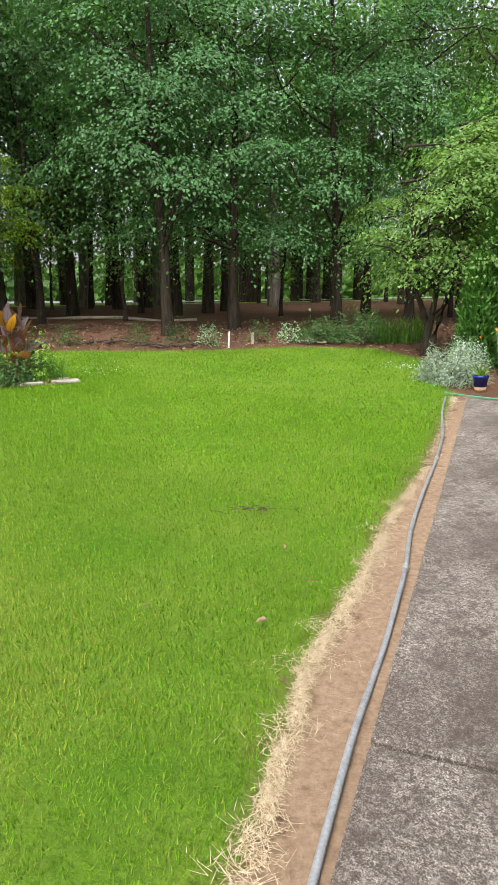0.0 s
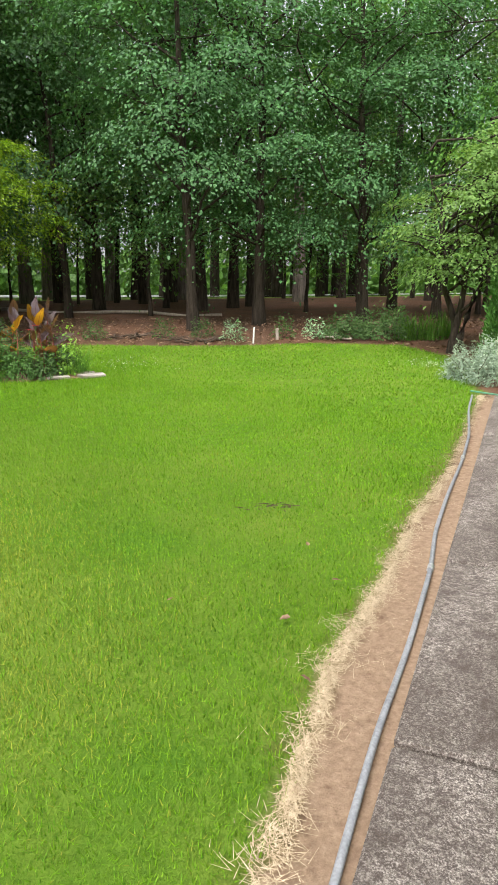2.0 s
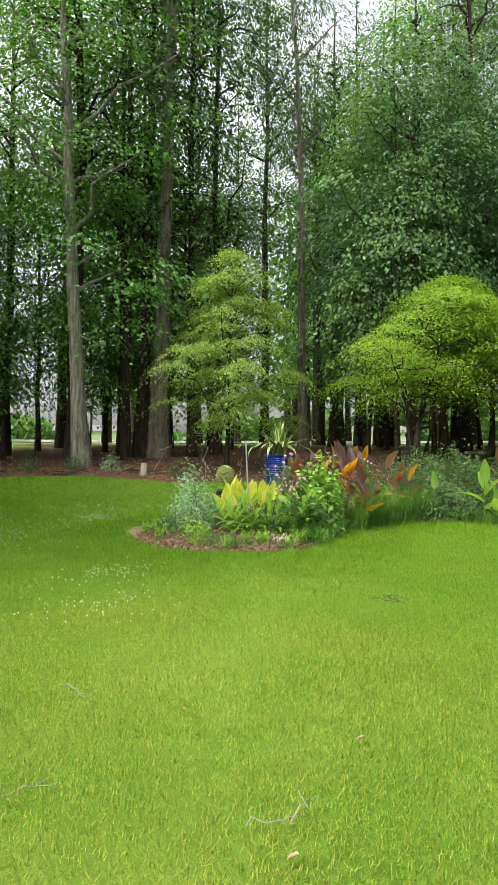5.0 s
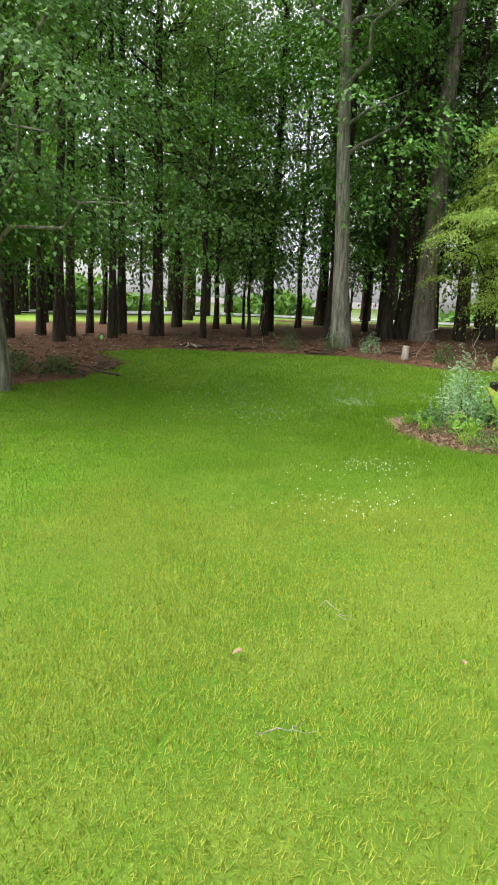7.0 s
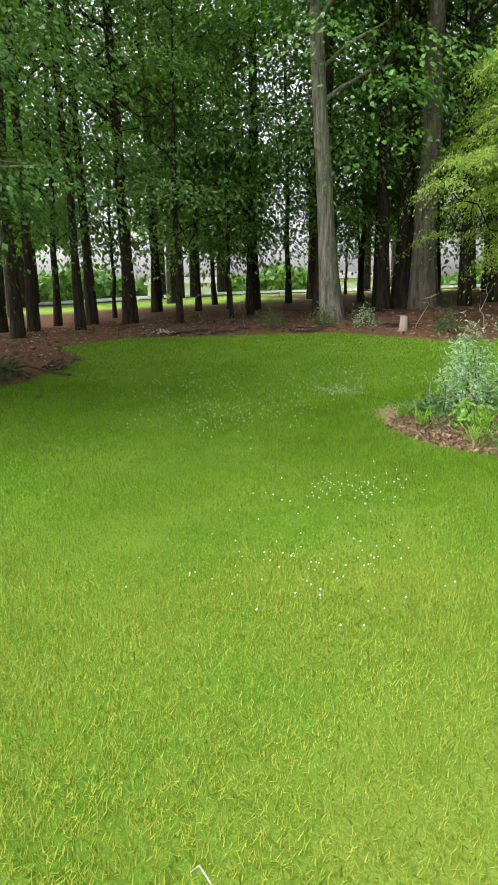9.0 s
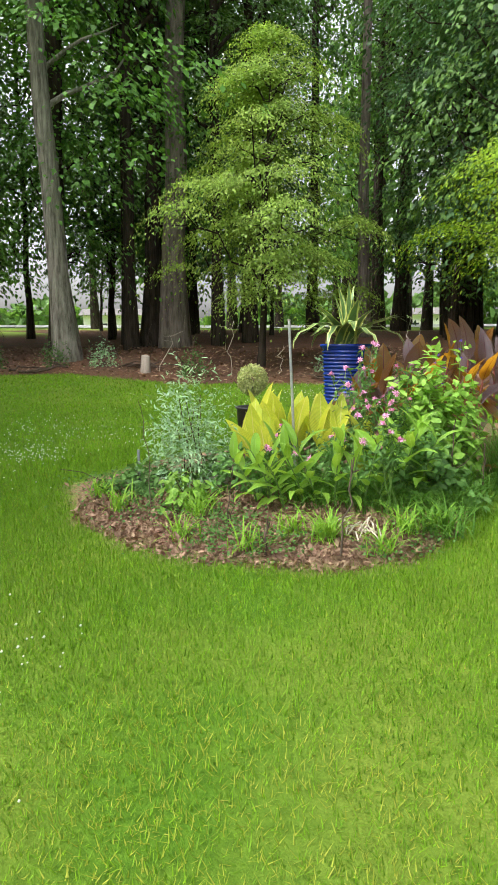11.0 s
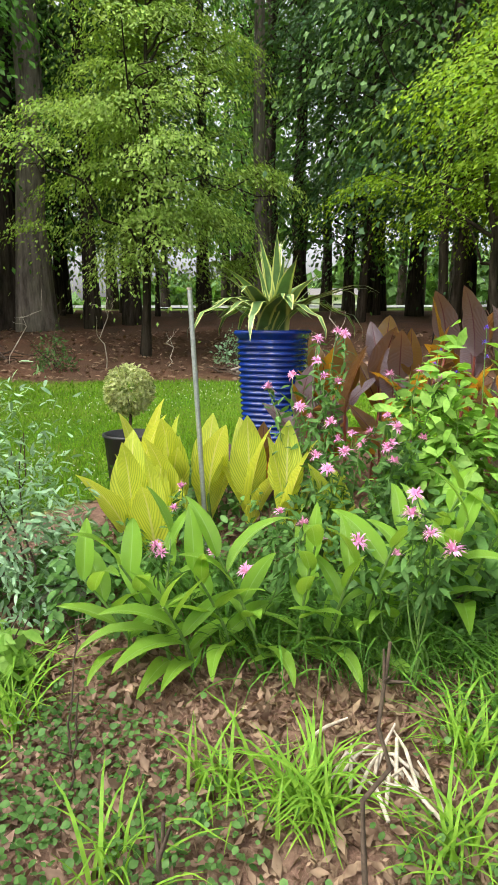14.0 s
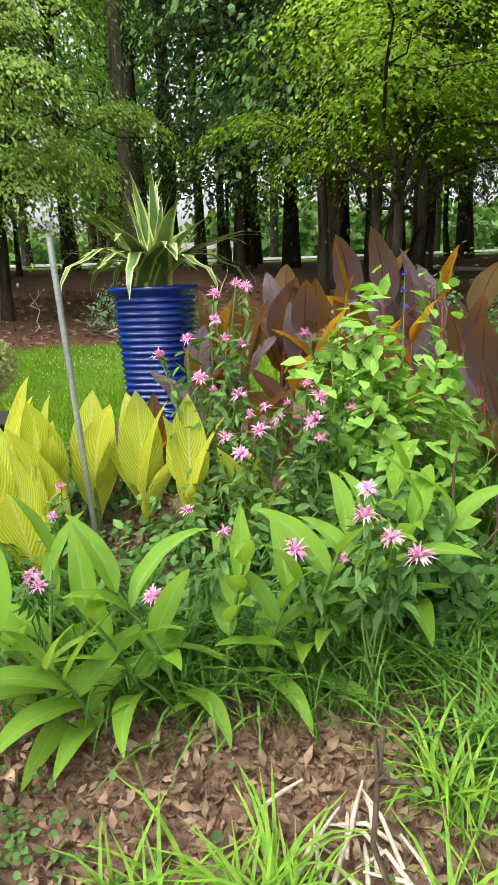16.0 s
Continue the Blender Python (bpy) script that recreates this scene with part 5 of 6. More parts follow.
    for k in range(11):
        u = k / 10
        rosette("lilyturf", -5.62 + 1.23 * u, 10.01 + 0.05 * u, 50, 0.3, 0.014, M_STRAP, lab, 0.09, 0.65, 1.1, 130 + k, "grass", "lilyturf")
    for k, (x, y) in enumerate(((-7.32, 7.39), (-7.06, 7.30), (-6.80, 7.20), (-6.56, 7.45), (-6.71, 7.71), (-6.40, 7.34), (-6.18, 7.54), (-6.03, 7.76))):
        tuft("mondo_grass", x, y, 190, 0.26, 0.005, M_STRAP, "dense dark green mondo grass under the ginger leaves", 0.085, 0.6, 1.1, 170 + k, "grass", "mondo grass")
    tuft("wispy_grass", -3.20, 10.69, 200, 0.6, 0.004, M_STRAP, "wispy green grass at the bed's end", 0.08, 0.45, 0.8, 150)
    tuft("wispy_grass", -3.37, 10.54, 120, 0.35, 0.004, M_STRAPL, "wispy green grass at the bed's end", 0.08, 0.45, 0.8, 151)
    for k, (x, y, a, s) in enumerate(((-3.00, 10.57, 35, 0.42), (-3.51, 10.38, 25, 0.34), (-3.16, 10.77, 60, 0.25))):
        single("edging_stone", block(s, 0.2, 0.07, M_STONE, "edging_stone", 0.02, 0.08, k), x, y, -0.005, a, "flat grey-brown edging stone at the bed's corner", "stone", "edging stones")
    single("fieldstone", block(0.2, 0.13, 0.11, M_STONE, "fieldstone", 0.03, 0.12, 9), -7.66, 6.99, 0.03, 40, "grey fieldstone half hidden by weeds", "stone")
    single("fieldstone", block(0.16, 0.12, 0.08, M_STONE, "fieldstone", 0.025, 0.12, 10), -8.02, 6.72, 0.03, 10, "grey fieldstone half hidden by weeds", "stone")


build_bed_foliage()


def scatter(poly, n, rng, margin=0.0, box=None):
    p = np.asarray(poly)
    x0, y0, x1, y1 = box or (*p.min(0), *p.max(0))
    x, y = rng.uniform(x0, x1, n), rng.uniform(y0, y1, n)
    k = inside(poly, x, y) < margin
    return x[k], y[k]


def bed_z(x, y):
    return height(x, y) + np.clip(-inside(BED, x, y), 0, 0.25) * 0.25


def build_litter():
    rng = np.random.default_rng(23)
    x, y = scatter(BED, 30000, rng, 0.03, (-8.2, 5.6, -5.5, 8.2))
    g = leaf_cloud(Geo(), np.stack([x, y, bed_z(x, y) + rng.uniform(0.004, 0.02, len(x))], 1), rng.choice([0.018, 0.028, 0.042, 0.06], len(x)), rng, 0.45, 0.42, 0.0)
    x, y = scatter(BED, 1400, rng, 0.03)
    leaf_cloud(g, np.stack([x, y, bed_z(x, y) + 0.008], 1), 0.055, rng, 0.85, 0.6, 0.0)
    tagged(new("leaf_litter", g.mesh("leaf_litter", M_LITTER)), "brown dry leaf litter and bark mulch in the bed", "leaf litter", kind="stuff")
    n = 30000
    x, y = rng.uniform(-21, 7, n), rng.uniform(-3, 20, n)
    lw = inside(LAWN, x, y)
    k = (lw > -0.05) & (lw < 4.5) & (inside(DIRT, x, y) > 0.1) & ~((x > 0.3) & (y < 12))
    x, y = x[k], y[k]
    g = leaf_cloud(Geo(), np.stack([x, y, height(x, y) + 0.03], 1), 0.10, rng, 0.85, 0.5, 0.0)
    tagged(new("woodland_litter", g.mesh("woodland_litter", M_LITTER)), "fallen leaves and pine straw under the trees", "leaf litter", kind="stuff")
    edge = np.array(DIRT[:6] + [(2.9, 9.0)])
    n = 8500
    t = rng.uniform(-0.6, 6, n)
    x, y = np.interp(t, range(7), edge[:, 0]), np.interp(t, range(7), edge[:, 1])
    early = t < 0
    x[early], y[early] = -0.03 + t[early] * 0.35, 1.44 + t[early] * 1.0
    clump = np.clip(np.sin(t * 14.0) + 0.6 * np.sin(t * 31.0 + 1), 0.15, 1.4)
    x = x + rng.normal(0.0, 0.06, n) * clump + rng.uniform(-0.03, 0.03, n)
    y = y + rng.normal(0, 0.03, n)
    a = rng.uniform(0, np.pi, n)
    d = np.stack([np.cos(a), np.sin(a), rng.uniform(-0.08, 0.2, n)], 1) * rng.uniform(0.01, 0.04, n)[:, None]
    s = np.stack([-np.sin(a), np.cos(a), 0 * a], 1) * 0.0011
    c = np.stack([x, y, height(x, y) + 0.004 + rng.uniform(0, 0.022, n)], 1)
    v = np.stack([c - d - s, c - d + s, c + d + s * 0.4, c + d - s * 0.4], 1).reshape(-1, 3)
    v[:, 2] = np.maximum(v[:, 2], height(v[:, 0], v[:, 1]) + 0.003)
    tagged(new("dry_grass", Geo().add(v, np.arange(len(v)).reshape(-1, 4)).mesh("dry_grass", M_STRAW)), "bleached dead grass along the path's edge", "dry grass", kind="stuff")
    # clover and weeds in the bed and lawn
    cl = []
    for cx, cy, r, m in ((-6.97, 6.51, 0.35, 500), (-5.91, 7.25, 0.25, 220), (-7.96, 6.53, 0.35, 380), (-6.78, 6.22, 0.3, 420), (-6.46, 6.39, 0.25, 300), (-5.93, 6.74, 0.16, 90), (-7.53, 6.24, 0.4, 420), (-8.32, 6.42, 0.5, 420), (-5.80, 6.98, 0.15, 60)):
        cl.append(np.stack([cx + rng.normal(size=m) * r * 0.5, cy + rng.normal(size=m) * r * 0.4, np.full(m, 0.05)], 1))
    cl = np.concatenate(cl)
    cl[:, 2] = bed_z(cl[:, 0], cl[:, 1]) + rng.uniform(0.015, 0.07, len(cl))
    tagged(new("clover", leaf_cloud(Geo(), cl, 0.024, rng, 0.8, 0.8, 0.0, oval=True).mesh("clover", M_HERB)), "low clover growing over mulch at the bed's edge", "clover", kind="stuff")
    pts = []
    for cx, cy, r, m in ((-9.66, 4.90, 1.1, 130), (-10.75, 7.03, 0.9, 110), (-6.45, 4.36, 0.5, 45), (-11.80, 4.96, 0.8, 70), (-9.58, 8.18, 0.6, 70), (-5.32, 3.44, 0.5, 35), (-10.69, 9.64, 0.8, 60), (-9.97, 6.45, 0.4, 70), (-10.09, 10.84, 0.5, 40), (-2.61, 11.66, 0.7, 50), (2.77, 11.59, 0.4, 50)):
        m *= 2
        pts.append(np.stack([cx + rng.normal(size=m) * r * 0.6, cy + rng.normal(size=m) * r * 0.6], 1))
    pts = np.concatenate(pts)
    k = (inside(LAWN, pts[:, 0], pts[:, 1]) < 0) & (inside(BED, pts[:, 0], pts[:, 1]) > 0.05)
    pts = pts[k]
    g = Geo()
    ico = np.array([(1, 0, 0), (-1, 0, 0), (0, 1, 0), (0, -1, 0), (0, 0, 1.0), (0, 0, -1.0)])
    fc = np.array([(0, 2, 4), (2, 1, 4), (1, 3, 4), (3, 0, 4), (2, 0, 5), (1, 2, 5), (3, 1, 5), (0, 3, 5)])
    for x, y in pts:
        g.add(ico * rng.uniform(0.005, 0.009) + [x, y, float(height(x, y)) + rng.uniform(0.035, 0.06)], fc)
    tagged(new("clover_flowers", g.mesh("clover_flowers", M_WHITE)), "small white clover blossoms scattered in the lawn", "clover flowers", kind="stuff")


build_litter()


def build_lawn_bits():
    rng = np.random.default_rng(29)
    m = [broad_leaf(0.05, 0.03, 0.5, 0.35, 0.15, M_LITTER, "fallen_leaf", seg=5), broad_leaf(0.035, 0.024, -0.5, 0.3, 0.2, M_LITTER, "fallen_leaf", seg=5)]
    for k, (x, y) in enumerate(((0.07, 2.76), (-0.53, 2.91), (0.3, 3.15), (-1.01, 1.98), (-2.2, 2.79), (-3.1, 2.44), (0.1, 2.3), (-2.5, 0.9), (-1.9, 1.9), (0.2, 3.6), (-3.6, 1.6), (0.62, 4.4), (1.3, 5.3))):
        ob = new("fallen_leaf", m[k % 2])
        ob.matrix_world = pose(x, y, float(height(x, y)) + 0.045, rng.uniform(-15, 15), rng.uniform(-15, 15), rng.uniform(0, 360))
        tagged(ob, "curled brown fallen leaf lying on the grass", "leaf", "fallen leaves")
    for x, y in ((-3.47, 5.17), (0.0, 4.28)):
        ob = thing("twig_heap", x, y, 0, 0, 1, "small heap of brown twigs and clippings on the lawn", "twigs")
        for _ in range(26):
            a = rng.uniform(0, 6.28)
            c = np.array([rng.normal() * 0.12, rng.normal() * 0.05, rng.uniform(0.03, 0.06)])
            d = np.array([math.cos(a), math.sin(a) * 0.6, rng.uniform(-0.1, 0.2)]) * rng.uniform(0.02, 0.05)
            part("twig", tube(Geo(), [c - d, c, c + d], [0.0025, 0.0025, 0.0015], 5).mesh("twig", M_TWIG), ob)
    for x, y, a in ((-3.75, 2.2, 20), (-2.09, 1.99, 60), (-3.0, 1.5, 70), (-2.05, 2.12, 100)):
        g = Geo()
        p = limb_points((-0.11, 0, 0.045), (0.11, 0, 0.05), rng, 0.01, 7, 0.06)
        tube(g, p, np.linspace(0.003, 0.0012, 7), 5)
        tube(g, limb_points(p[4], p[4] + [0.05, 0.05, 0.0], rng), np.linspace(0.002, 0.001, 6), 5)
        single("fallen_twig", g.mesh("fallen_twig", M_GREYTWIG), x, y, 0, a, "thin dry twig lying on the grass", "twig", "fallen twigs")


build_lawn_bits()


# ---- planting along the house ----
def along(u, off):
    p = Vector((0.4, 1.95, 0)) + PDIR * u + PNRM * off
    return p.x, p.y


def build_border():
    rng = np.random.default_rng(31)
    x, y = along(0.25, 0.9)
    rosette("variegated_yucca", x, y, 40, 0.6, 0.04, M_VARIEG, "cream and green variegated yucca overhanging the path", 0.05, 0.9, 0.8, 200, "yucca")
    x, y = along(-0.25, 0.94)
    rosette("variegated_yucca", x, y, 36, 0.56, 0.038, M_VARIEG, "cream and green variegated yucca overhanging the path", 0.05, 0.9, 0.8, 201, "yucca")
    for k in range(17):
        x, y = along(0.7 + 0.40 * k + rng.uniform(-0.1, 0.1), 0.99 + rng.uniform(-0.04, 0.12))
        rosette("purple_heart", x, y, 30, 0.25, 0.034, M_PURPLE, "deep purple trailing purple heart plant along the path", 0.1, 0.8, 0.8, 210 + k, "plant", "purple heart")
    for k in range(11):
        x, y = along(0.45 + 0.42 * k, 1.22 + rng.uniform(-0.04, 0.12))
        rosette("daylily", x, y, 46, 0.6, 0.022, M_STRAPL if k % 3 else M_STRAP, "arching light green daylily clump beside the path", 0.08, 0.45, 1.1, 230 + k, "daylily", "daylilies")
    for u, o, r, h, n, s in ((4.7, 1.5, 0.62, 0.92, 5600, 1), (5.6, 1.5, 0.66, 1.0, 6000, 2), (3.8, 1.62, 0.62, 0.85, 5000, 3), (6.5, 1.5, 0.5, 0.8, 3600, 4), (2.7, 1.95, 0.55, 0.8, 2600, 5), (1.6, 2.0, 0.55, 0.75, 2400, 6), (0.5, 1.9, 0.5, 0.7, 2200, 7)):
        x, y = along(u, o)
        shrub("nandina", x, y, r, h, n, 0.06, M_NANDINA, "feathery yellow-green nandina shrub by the house", seed=250 + s, up=0.5, aspect=0.34, hollow=0.5)
    for u, o, r, h, n, s in ((3.0, 1.35, 0.3, 0.45, 900, 1), (4.4, 1.3, 0.3, 0.45, 900, 2), (5.6, 1.25, 0.3, 0.4, 800, 3)):
        x, y = along(u, o)
        shrub("border_plant", x, y, r, h, n, 0.05, M_SHRUB, "low leafy green border plant", "plant", seed=270 + s, stem=M_STEM, up=0.5)
    for x, y, r, h, s in ((3.31, 9.91, 0.36, 0.62, 1), (3.03, 10.37, 0.3, 0.5, 2), (3.51, 10.46, 0.34, 0.6, 3)):
        shrub("dusty_miller", x, y, r, h, 2300, 0.06, M_SILVER, "silvery grey feathery dusty miller shrub", seed=280 + s, up=0.45, aspect=0.3, hollow=0.5)
    pot = thing("flowerpot", 3.43, 9.46, 0.0, 0, 1, "small cobalt-blue flowerpot with a bare clay base", "flowerpot")
    part("foot", lathe([(0, 0), (0.082, 0), (0.088, 0.075), (0.0, 0.075)], M_TERRA, "foot", 24), pot, None, "unglazed clay foot")
    part("body", lathe([(0.0, 0.07), (0.09, 0.07), (0.105, 0.2), (0.118, 0.205), (0.118, 0.235), (0.102, 0.235), (0.1, 0.2), (0, 0.2)], M_NAVY, "body", 24), pot)
    tuft("spiky_yucca", 3.43, 9.46, 34, 0.26, 0.022, M_STRAPL, "small spiky green yucca in a blue flowerpot", 0.02, 0.75, 0.1, 290, "yucca", z=0.2)
    heads = flower_head(M_ORANGE, "flower", 16, 0.06, 3)
    ob = thing("orange_lily", 3.98, 10.14, None, 0, 1, "orange lilies on thin stems beside the silver shrubs", "flower")
    g = Geo()
    for k in range(6):
        q = (rng.normal() * 0.12, rng.normal() * 0.1, rng.uniform(0.55, 0.85))
        tube(g, [(0, 0, 0), (q[0] * 0.6, q[1] * 0.6, q[2] * 0.6), q], 0.004, 5)
        part("flower", heads, ob, Matrix.Translation(q))
    part("stem", g.mesh("stem", M_STEM), ob)
    shrub("holly_bush", 4.90, 10.65, 0.62, 2.2, 6500, 0.07, M_HOLLY, "tall dark glossy holly bush near the house", seed=300, up=0.4, aspect=0.55, hollow=0.6)
    for x, y, h, r, s in ((4.46, 11.83, 2.75, 0.42, 1), (5.04, 11.91, 2.95, 0.45, 2), (5.78, 11.67, 3.0, 0.45, 3), (4.09, 11.54, 1.9, 0.42, 4)):
        ob = thing("arborvitae", x, y, None, 0, 1, "columnar green arborvitae in a hedge row", "conifer", "arborvitae row")
        part("trunk", tube(Geo(), [(0, 0, 0), (0, 0, h * 0.6), (0, 0, h * 0.95)], [0.05, 0.035, 0.008], 7).mesh("trunk", M_BARK), ob)
        r2 = np.random.default_rng(300 + s)
        n = 4200
        u = r2.uniform(0.02, 1, n)
        az = r2.uniform(0, 6.283, n)
        R = r * np.clip(1.15 - u, 0.02, 0.9) ** 0.6 * (1 + 0.15 * np.sin(az * 5 + u * 9)) * np.sqrt(r2.uniform(0.35, 1, n))
        p = np.stack([R * np.cos(az), R * np.sin(az), u * h], 1)
        part("foliage", leaf_cloud(Geo(), p, 0.11, r2, 0.0, 0.4, -0.8, p * [1, 1, 0] * 2 + [0, 0, 0.6]).mesh("foliage", M_ARB), ob)
    shrub("edge_shrub", 2.62, 14.90, 0.7, 0.65, 3000, 0.07, M_SHRUB, "low dark green shrub at the edge of the woods", seed=310, up=0.5)
    shrub("edge_shrub", 1.70, 15.08, 0.6, 0.5, 2400, 0.07, M_SHRUB, "low dark green shrub at the edge of the woods", seed=311, up=0.5)
    shrub("evergreen_bush", -15.34, -1.11, 0.85, 1.5, 4200, 0.08, M_HOLLY, "dense dark evergreen bush beside the mulch", seed=312, up=0.4)
    shrub("weed_clump", -14.44, 1.57, 0.4, 0.45, 600, 0.07, M_SHRUB, "straggly green weeds growing in mulch", "weeds", seed=313, up=0.4)
    shrub("weed_clump", -14.13, 2.43, 0.35, 0.35, 500, 0.07, M_SHRUB, "straggly green weeds growing in mulch", "weeds", seed=314, up=0.4)
    for k in range(6):
        tuft("iris_clump", 2.9 + 0.22 * k, 14.6 + 0.1 * rng.normal(), 60, 0.62, 0.02, M_STRAP, "upright green iris leaves at the lawn's edge", 0.1, 0.25, 0.3, 320 + k, "iris", "irises")
    for k, (x, y) in enumerate(((-0.90, 14.81), (-2.50, 14.94), (0.27, 15.11), (0.96, 14.99), (-4.09, 14.80), (-1.64, 15.20), (-10.94, 12.47), (-9.75, 12.24), (-12.70, 10.79), (-14.84, 10.26), (-16.13, 8.61), (-15.52, 9.58))):
        shrub("weed_clump", x, y, 0.28, 0.5, 380, 0.06, M_SAGE if k % 3 == 0 else M_SHRUB, "straggly green weeds at the edge of the woods", "weeds", seed=330 + k, up=0.35)


build_border()


def build_edge_clutter():
    rng = np.random.default_rng(37)
    p = thing("marker_post", -0.43, 14.51, None, 0, 1, "thin white plastic marker post at the lawn's edge", "post")
    part("shaft", tube(Geo(), [(0, 0, -0.05), (0.02, 0, 0.3), (0.03, 0, 0.36)], [0.02, 0.02, 0.016], 8).mesh("shaft", M_POSTW), p)
    p = thing("wooden_post", 0.11, 14.91, None, 0, 1, "short weathered wooden post at the lawn's edge", "post")
    part("shaft", block(0.07, 0.07, 0.26, M_WOODG, "shaft", 0.008, 0.04, 3), p)
    p = thing("tree_stump", -13.63, 10.41, None, 0, 1, "small weathered tree stump at the lawn's edge", "stump")
    part("trunk", tube(Geo(), [(0, 0, -0.05), (0, 0, 0.08), (0.01, 0, 0.30), (0.012, 0, 0.31)], [0.12, 0.09, 0.08, 0.07], 12).mesh("trunk", M_WOODG), p)
    for k in range(16):
        x, y = [(-17.08, 6.19), (-16.85, 6.68), (-16.28, 7.43), (-10.49, 11.96), (-10.12, 12.17), (-3.33, 14.78), (-3.04, 14.95), (-1.22, 14.70), (1.38, 14.88), (-14.50, 3.38), (-14.14, 2.79), (-4.86, 14.31), (-6.39, 13.76), (-13.93, 10.68), (-15.19, 9.11), (-2.08, 14.62)][k]
        g = Geo()
        for _ in range(7 if k % 2 else 3):
            a = rng.uniform(-0.5, 0.5) + k
            d = np.array([math.cos(a), math.sin(a), rng.uniform(-0.02, 0.12)]) * rng.uniform(0.25, 0.6)
            c = rng.normal(size=3) * [0.15, 0.15, 0] + [0, 0, 0.05]
            tube(g, limb_points(c - d, c + d, rng, 0.03, 6, 0.04), np.linspace(0.02, 0.008, 6) if k % 2 else np.linspace(0.026, 0.014, 6), 6)
        me = g.mesh("brushwood", M_TWIG if k % 4 else M_WOODG)
        single("brushwood", me, x, y, None, 0, "fallen branches lying on brown leaves at the woods' edge", "branches", "brushwood")
    # wiry saplings standing at the wood's edge
    for k in range(12):
        x, y = [(-15.24, 10.94), (-13.56, 10.66), (-13.17, 11.10), (-11.73, 11.91), (-10.83, 12.27), (-16.60, 8.12), (-16.23, 8.97), (-12.29, 11.31), (-14.03, 10.87), (-9.70, 12.83), (-17.54, 6.90), (-8.33, 13.41)][k]
        g = Geo()
        p = limb_points((0, 0, -0.03), (rng.normal() * 0.3, rng.normal() * 0.3, rng.uniform(0.5, 1.1)), rng, 0, 7, 0.05)
        tube(g, p, np.linspace(0.009, 0.003, 7), 5)
        for q in (3, 4, 5):
            tube(g, limb_points(p[q], p[q] + rng.normal(size=3) * 0.14 + [0, 0, 0.1], rng), np.linspace(0.004, 0.002, 6), 4)
        single("bare_sapling", g.mesh("bare_sapling", M_STALK if k % 2 else M_TWIG), x, y, None, 0, "bare wiry sapling at the woods' edge", "sapling", "saplings")
    rail = Geo()
    tube(rail, limb_points((-9.56, 20.44, float(height(-9.56, 20.44)) + 0.06), (-1.51, 19.61, float(height(-1.51, 19.61)) + 0.04), rng, 0, 8, 0.004), 0.05, 7)
    single("fallen_log", rail.mesh("fallen_log", M_WOODG), 0, 0, 0, 0, "long pale fallen log on the woodland floor", "log")


build_edge_clutter()


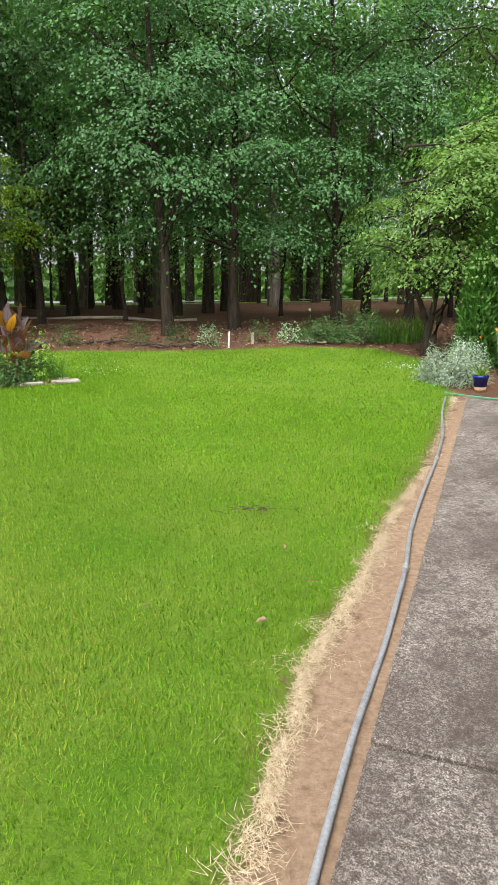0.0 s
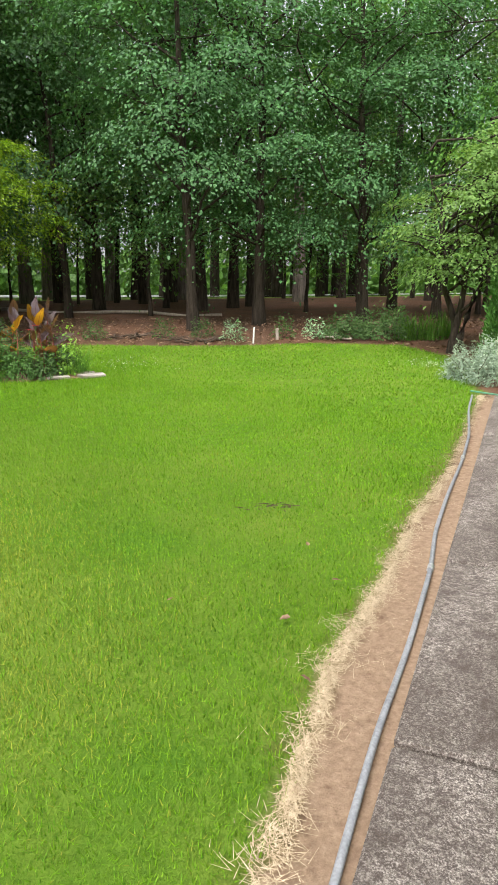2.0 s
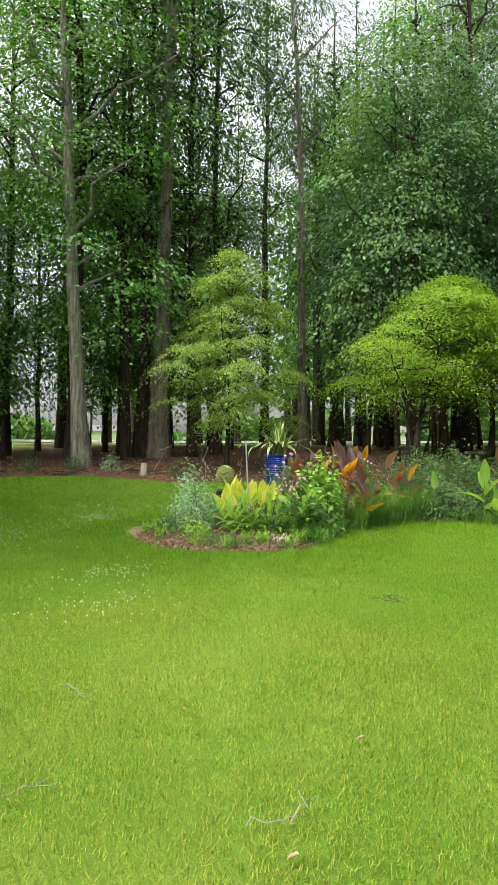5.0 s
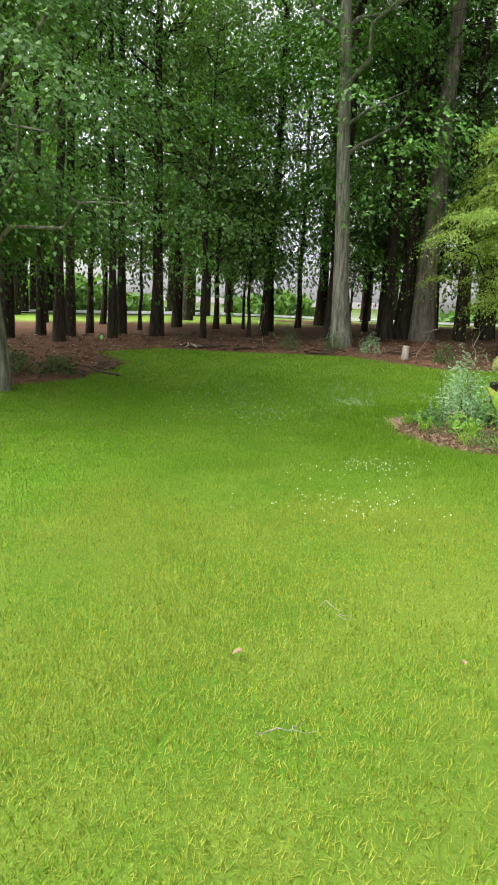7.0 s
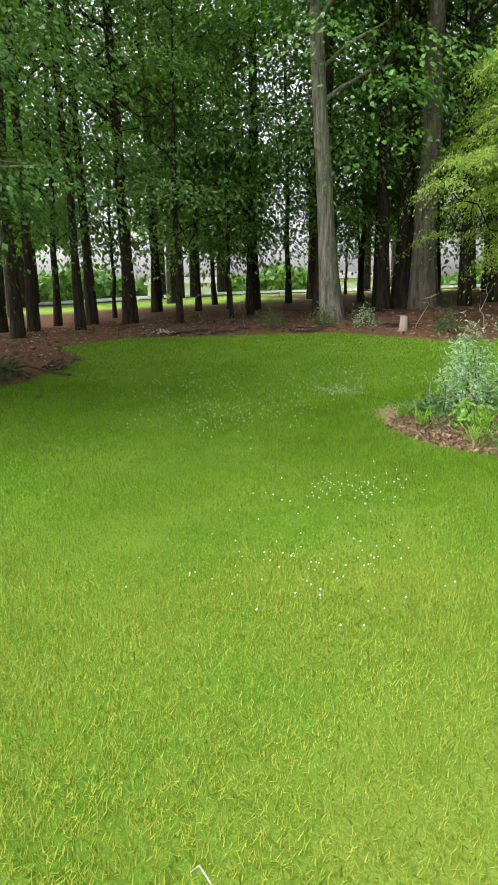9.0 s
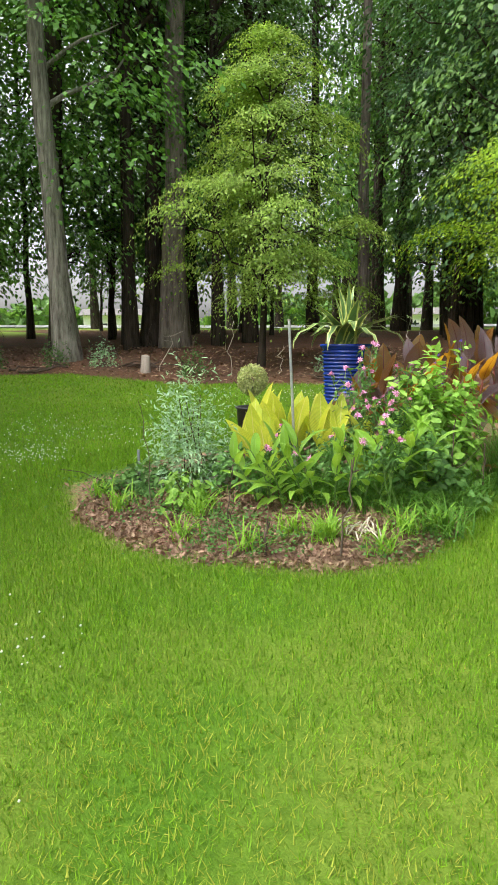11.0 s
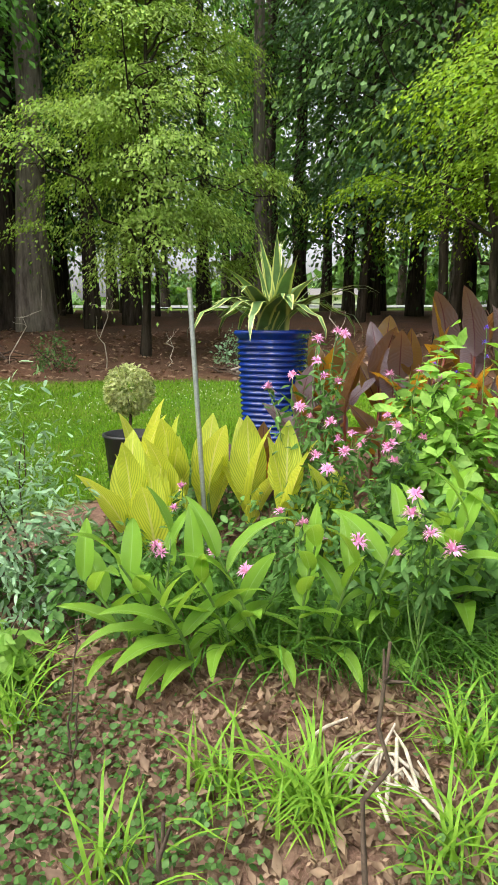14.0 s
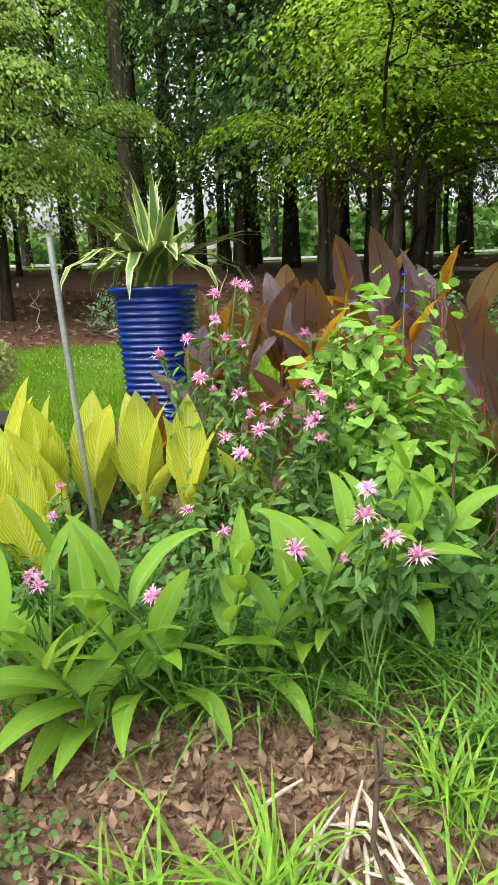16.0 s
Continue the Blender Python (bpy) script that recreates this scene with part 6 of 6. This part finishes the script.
# ---- house beside the path, road and far houses ----
def build_house():
    ob = thing("house", 0, 0, 0.66, 0, 1, "single-storey house with brown stone wall and cream eaves", "house")
    rz = math.atan2(-PDIR.x, PDIR.y)
    # local frame: +y along the path, +x away from it
    e0 = Vector((2.61, 3.93, 0))
    far = 9.0

    def put(name, me, off, y, z, label=""):
        q = e0 + PDIR * y + PNRM * off
        return part(name, me, ob, Matrix.Translation((q.x, q.y, z)) @ Matrix.Rotation(rz, 4, "Z"), label)

    wall = put("wall", block(0.2, far + 9.4, 2.95, M_BRICK, "wall", 0.01), 0.85, (far - 10.4) / 2 - 0.3, -0.7)
    put("wall", block(5.0, 0.2, 2.75, M_BRICK, "wall", 0.01), 3.46, far - 0.9, -0.5)
    put("soffit", block(0.84, far + 10, 0.03, M_PAINT, "soffit", 0.004), 0.42, (far - 10) / 2, 2.14, "cream painted soffit")
    put("fascia", block(0.03, far + 10, 0.17, M_PAINT, "fascia", 0.005), -0.016, (far - 10) / 2, 2.10, "cream painted fascia board")
    put("fascia", block(6.0, 0.03, 0.17, M_PAINT, "fascia", 0.005), 3.0, far + 0.016, 2.10, "cream painted fascia board")
    g = Geo()
    y0, y1 = -10.0, far + 0.05
    v = [(-0.06, y0, 2.27), (-0.06, y1, 2.27), (5.5, y1, 4.0), (5.5, y0, 4.0), (-0.06, y0, 2.31), (-0.06, y1, 2.31), (5.5, y1, 4.06), (5.5, y0, 4.06)]
    f = [(0, 1, 2, 3), (7, 6, 5, 4), (0, 4, 5, 1), (1, 5, 6, 2), (2, 6, 7, 3), (3, 7, 4, 0)]
    g.add(v, f)
    put("roof", g.mesh("roof", M_ROOF, False), 0, 0, 0, "grey shingled roof")
    r = random.Random(5)
    stones = [block(0.05, 0.28 + 0.05 * k, 0.085, M_BRICK, "stone", 0.012, 0.05, k) for k in range(4)]
    for row in range(21):
        y = far - 0.95 - r.uniform(0, 0.3)
        while y > far - 5.2:
            k = r.randrange(4)
            L = 0.28 + 0.05 * k
            q = e0 + PDIR * (y - L / 2) + PNRM * 0.74
            m = Matrix.Translation((q.x, q.y, 0.02 + row * 0.1)) @ Matrix.Rotation(rz, 4, "Z")
            part("stone", stones[k], wall, wall.matrix_basis.inverted() @ m)
            y -= L + 0.014
    put("downpipe", block(0.05, 0.05, 2.12, M_PAINT, "downpipe", 0.006), 0.58, far - 3.6, 0.0, "slim cream downpipe")


build_house()


def far_house(x, y, rz, w, label):
    ob = thing("house", x, y, -1.6, rz, 1, label, "house", "far houses")
    part("wall", block(w, 7, 3.0, M_HOUSE, "wall", 0.03), ob)
    g = Geo()
    a, b = w / 2 + 0.4, 3.9
    g.add([(-a, -b, 2.95), (a, -b, 2.95), (a, b, 2.95), (-a, b, 2.95), (-a, 0, 3.7), (a, 0, 3.7)], [(0, 1, 5, 4), (2, 3, 4, 5), (3, 2, 1, 0)])
    g.add([(-a, -b, 2.95), (-a, b, 2.95), (-a, 0, 3.7), (a, -b, 2.95), (a, b, 2.95), (a, 0, 3.7)], [(0, 2, 1), (3, 4, 5)])
    part("roof", g.mesh("roof", M_ROOF, False), ob)
    pane, frm = block(0.9, 0.05, 1.2, M_PANE, "pane", 0.005), block(1.1, 0.08, 1.4, M_HOUSE, "window", 0.01)
    for k in range(int(w // 3)):
        wx = -w / 2 + 1.6 + 3 * k
        win = part("window", frm, ob, Matrix.Translation((wx, -3.52, 0.95)))
        part("pane", pane, win, Matrix.Translation((0, -0.03, 0.1)))


def build_distance():
    g = Geo()
    a = np.radians(np.linspace(60, 205, 90))
    d0, d1 = 40 + 3 * np.sin(a * 2), 44.5 + 3 * np.sin(a * 2)
    rim = lambda d, lift: np.stack([d * np.cos(a), 2 + d * np.sin(a), height(d * np.cos(a), 2 + d * np.sin(a)) + lift], 1)
    v = np.concatenate([rim(d0, 0.05), rim(d1, 0.15)])
    f = [[k, k + 1, 91 + k, 90 + k] for k in range(89)]
    tagged(new("road", g.add(v, f).mesh("road", M_ROAD)), "pale concrete road beyond the woods", "road", kind="structure")
    far_house(-56, 38, 55, 8, "distant white house with grey roof beyond the road")
    far_house(-66, 24, 65, 7, "distant white house with grey roof beyond the road")
    far_house(-36, 58, 35, 7, "distant white house with grey roof beyond the road")


build_distance()
